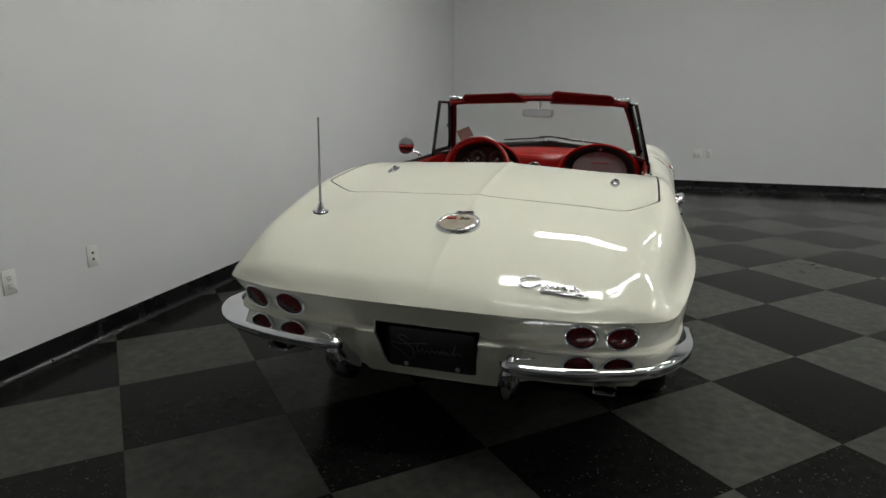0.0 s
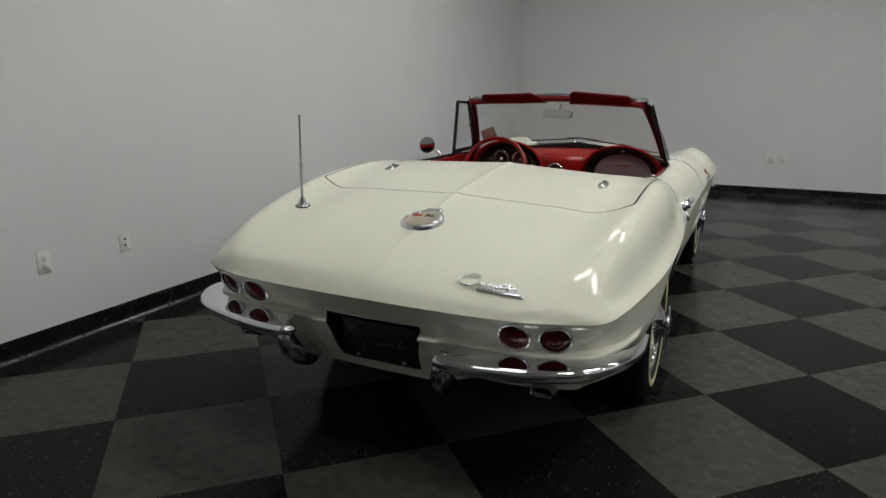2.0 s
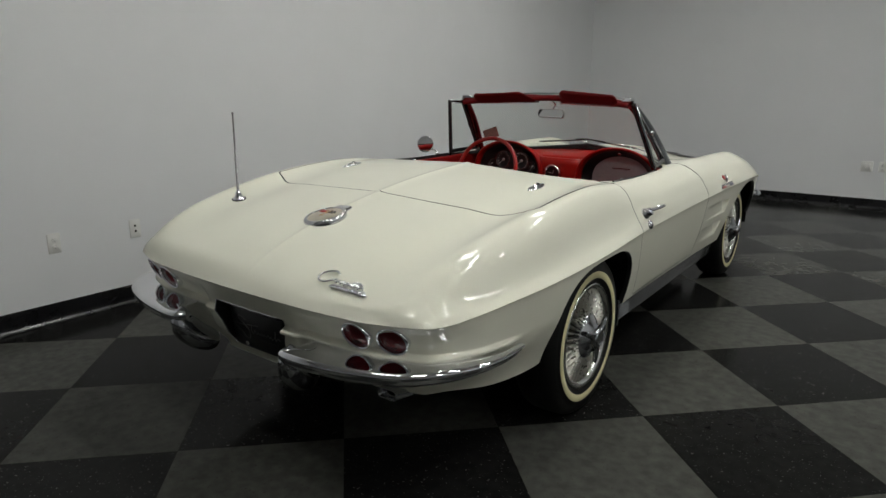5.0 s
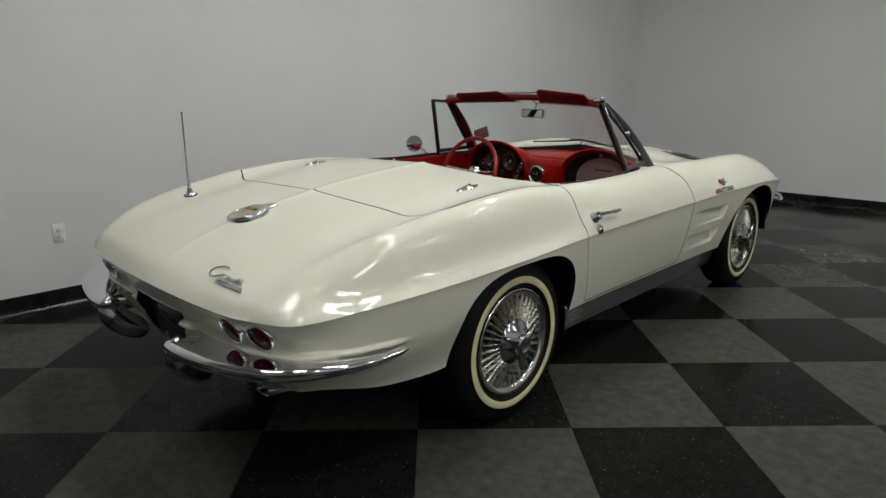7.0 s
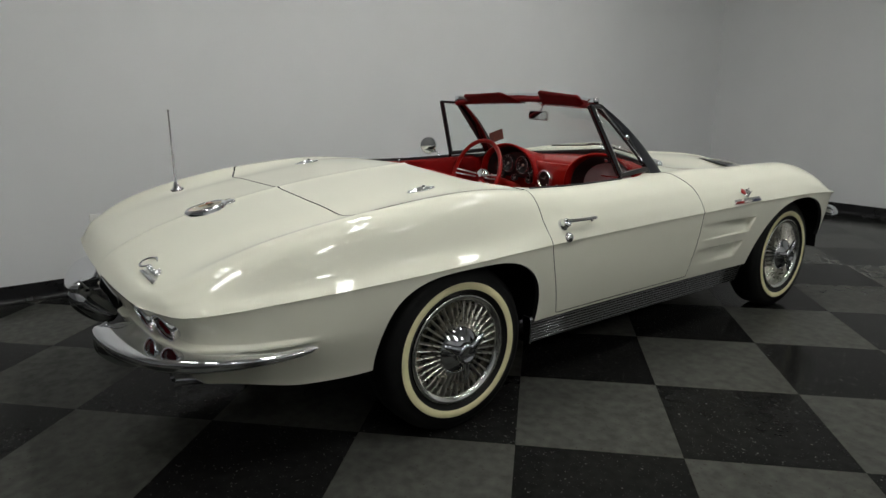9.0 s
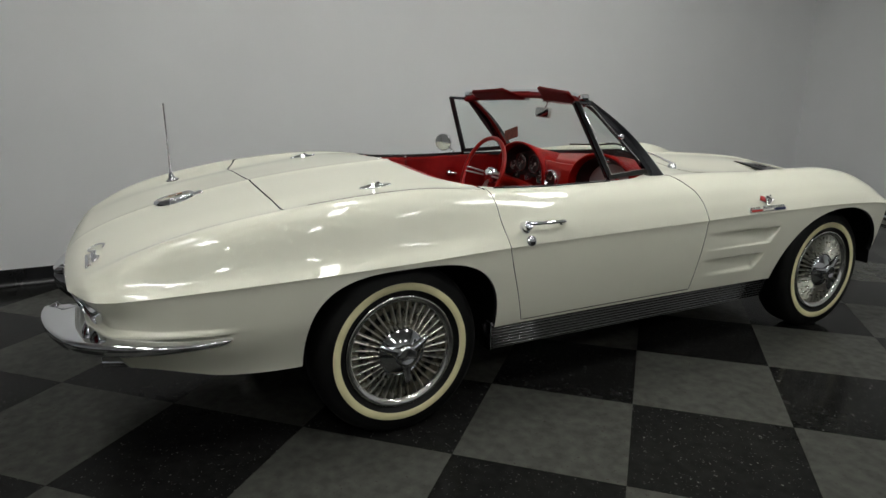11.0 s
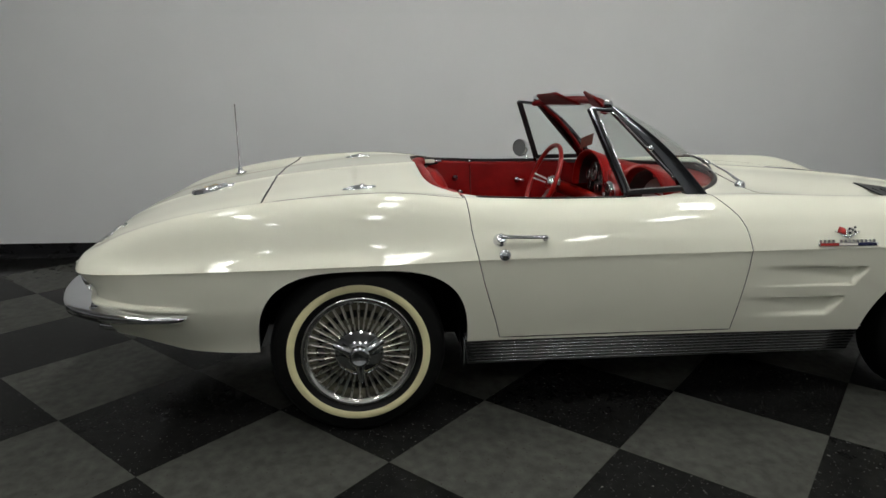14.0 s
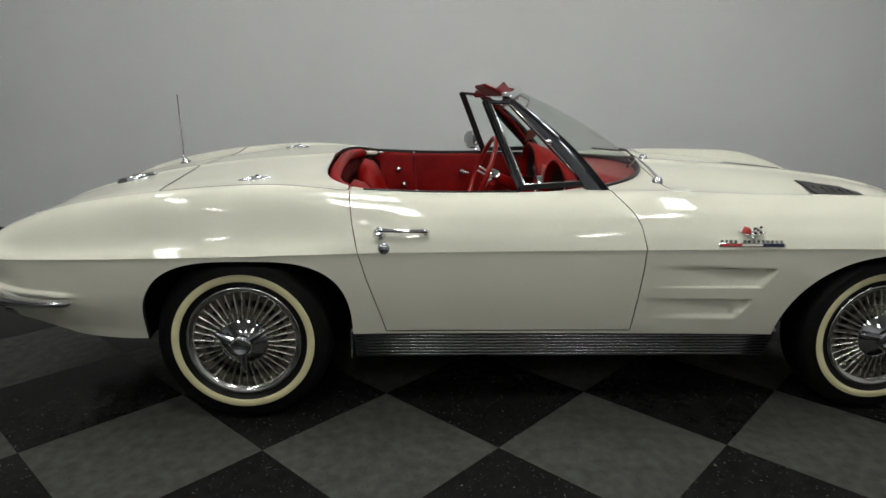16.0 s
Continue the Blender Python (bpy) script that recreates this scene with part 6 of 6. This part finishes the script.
def build_hood_vent(hood, s):
    outline = [(0.22, 2.425), (0.49, 2.41), (0.53, 2.46), (0.49, 2.66), (0.31, 2.70), (0.25, 2.63)]
    outline = [(x * s, y) for x, y in outline]
    if s < 0:
        outline = outline[::-1]
    def at(x, y, h):
        return Vector((x, y, top_z(x, y) + h))
    bm = bmesh.new()
    lower = [bm.verts.new(at(x, y, 0.001)) for x, y in outline]
    upper = [bm.verts.new(at(x + (s * 0.38 - x) * 0.06, y + (2.55 - y) * 0.06, 0.006)) for x, y in outline]
    bm.faces.new(upper)
    n = len(lower)
    for i in range(n):
        bm.faces.new((lower[i], lower[(i + 1) % n], upper[(i + 1) % n], upper[i]))
    bmesh.ops.recalc_face_normals(bm, faces=bm.faces)
    vent = part("hood_vent", bm, BLACK_TRIM, hood, "dark ribbed hood vent panel", smooth=False)
    for k in range(5):
        y = 2.46 + 0.042 * k
        bm = bmesh.new()
        tube(bm, [at(s * (0.31 + 0.16 * t), y, 0.008) for t in (0, 0.5, 1)], 0.004, 6)
        part("vent_rib", bm, BLACK_TRIM, vent)


def build_front_bumper(car, s):
    path = spline([(0.18, 3.275, 0), (0.42, 3.27, 0), (0.64, 3.23, 0), (0.78, 3.165, 0), (0.846, 3.08, 0), (0.858, 2.97, 0)], 36)
    rows = []
    n = len(path)
    for i, p in enumerate(path):
        d = (path[min(i + 1, n - 1)] - path[max(i - 1, 0)]).normalized()
        out = Vector((-d.y, d.x, 0))
        taper = 1 - 0.8 * smoothstep(0.65, 1.0, i / (n - 1))
        h = 0.034 * taper
        rows.append([(s * (p.x + out.x * o), p.y + out.y * o, 0.548 + z) for o, z in ((-0.04 * taper, h * 0.9), (-0.01 * taper, h), (0.0, h * 0.5), (0.002, 0), (0.0, -h * 0.5), (-0.01 * taper, -h), (-0.04 * taper, -h * 0.9))])
    bm = bmesh.new()
    sheet(bm, rows)
    bmesh.ops.recalc_face_normals(bm, faces=bm.faces)
    part("front_bumper", bm, CHROME, car, "slim chrome front half bumper")


# ---------------------------------------------------------------- fittings on the walls
def build_outlet(name, label, m, gangs, kind):
    w = 0.07 + 0.046 * (gangs - 1)
    ob = thing(name, label, "wall plate", m, "wall plates")
    part("cover_plate", slab(bmesh.new(), rounded(w, 0.116, 0.006), 0.0, 0.006, Matrix(), 0.003), PLASTIC, ob)
    for g in range(gangs):
        gx = (g - (gangs - 1) / 2) * 0.046
        if kind == "duplex":
            for z in (0.02, -0.02):
                face = part("receptacle", slab(bmesh.new(), rounded(0.028, 0.027, 0.009), 0.005, 0.008, Matrix.Translation((gx, z, 0)), 0.001), PLASTIC, ob)
                bm = bmesh.new()
                for x, hh in ((-0.006, 0.004), (0.006, 0.005)):
                    box(bm, gx + x - 0.001, z + 0.002, 0.0078, gx + x + 0.001, z + 0.002 + hh * 1.6, 0.0084)
                lathe(bm, [(0.0024, 0.0078), (0.0024, 0.0084), (0.0002, 0.0084)], 10, Matrix.Translation((gx, z - 0.007, 0)))
                part("slot", bm, BLACK, face, smooth=False)
        elif kind == "jack":
            for z in (0.017, -0.017):
                part("jack", box(bmesh.new(), gx - 0.006, z - 0.006, 0.005, gx + 0.006, z + 0.006, 0.0068), BLACK, ob, smooth=False)
        else:
            part("rocker", slab(bmesh.new(), rounded(0.032, 0.066, 0.003), 0.005, 0.009, Matrix.Translation((gx, 0, 0)), 0.001), PLASTIC, ob)


# ---------------------------------------------------------------- assembly
build_room()
build_lights()
west = lambda y, z: pose(WALL_X, y, z, 90, 0, 90)
build_outlet("wall_outlet", "white duplex power outlet on the grey wall", west(-0.785, 0.457), 1, "duplex")
build_outlet("data_outlet", "white wall plate with two small dark jacks", west(-0.312, 0.464), 1, "jack")
north = lambda x, z: pose(x, WALL_Y, z, 90, 0, 0)
build_outlet("wall_plate", "white blank double wall plate on the far wall", north(1.318, 0.478), 2, "rocker")
build_outlet("wall_outlet", "white duplex power outlet on the far wall", north(1.464, 0.478), 1, "duplex")

LEAN = pose(0, 0, 0.45, 0, 0.5) @ pose(0, 0, -0.45)  # the body leans a little to its right; the wheels stand square
car = thing("car", "cream white vintage convertible sports car with red interior", "car", pose(0, 0.5, 0, 0, 0, 0.4) @ pose(0, -0.5, 0) @ LEAN)
panels = {(k, s): ob for k, s, ob in build_body(car)}
build_underside(car)
ws = build_windshield(car)
for side in (1, -1):
    build_rocker(car, side)
    build_bumper(car, side)
    build_front_bumper(car, side)
    door = panels["door", 0 if side > 0 else 1]
    build_handle(door, side < 0)
    build_badge(car, side < 0)
    build_vent_window(door, side)
    build_door_trim(door, side)
    build_visor(car, side)
    build_hood_vent(panels["hood", 0], side)
    build_deck_catch(panels["deck", 0], side * 0.52, 0.018)
    build_seat(0.365 * side).parent = car
first = build_wheel(car)
first.matrix_basis = LEAN.inverted() @ pose(0.705, REAR_AXLE, HUB_Z, 0)
for m in (pose(0.69, FRONT_AXLE, HUB_Z, 15), pose(-0.705, REAR_AXLE, HUB_Z, 0, 0, 180), pose(-0.69, FRONT_AXLE, HUB_Z, 0, 0, 180)):
    copy_thing(first, LEAN.inverted() @ m)
build_tail_lights(car)
build_plate(car)
build_exhaust(car)
build_fuel_lid(car)
build_antenna(car)
build_script(car)
build_mirror(panels["door", 1])
build_wiper(car, 0.43, -1)
build_wiper(car, -0.05, -1)
build_tub(car)
build_dash(car)
build_steering(car)
build_rear_mirror(car)
build_header_latches(car)

# the left rear corner of the body stands out a little more than the right
for ob in car.children_recursive:
    if ob.type == "MESH" and ob.matrix_basis == Matrix():
        co = np.empty(len(ob.data.vertices) * 3, np.float32)
        ob.data.vertices.foreach_get("co", co)
        co = co.reshape(-1, 3)
        push = 0.032 * smoothstep(0.3, 0.7, -co[:, 0]) * smoothstep(-0.5, -0.9, co[:, 1])
        if push.max() > 0:
            co[:, 0] -= push
            ob.data.vertices.foreach_set("co", co.ravel())
            ob.data.update()

build_floor()
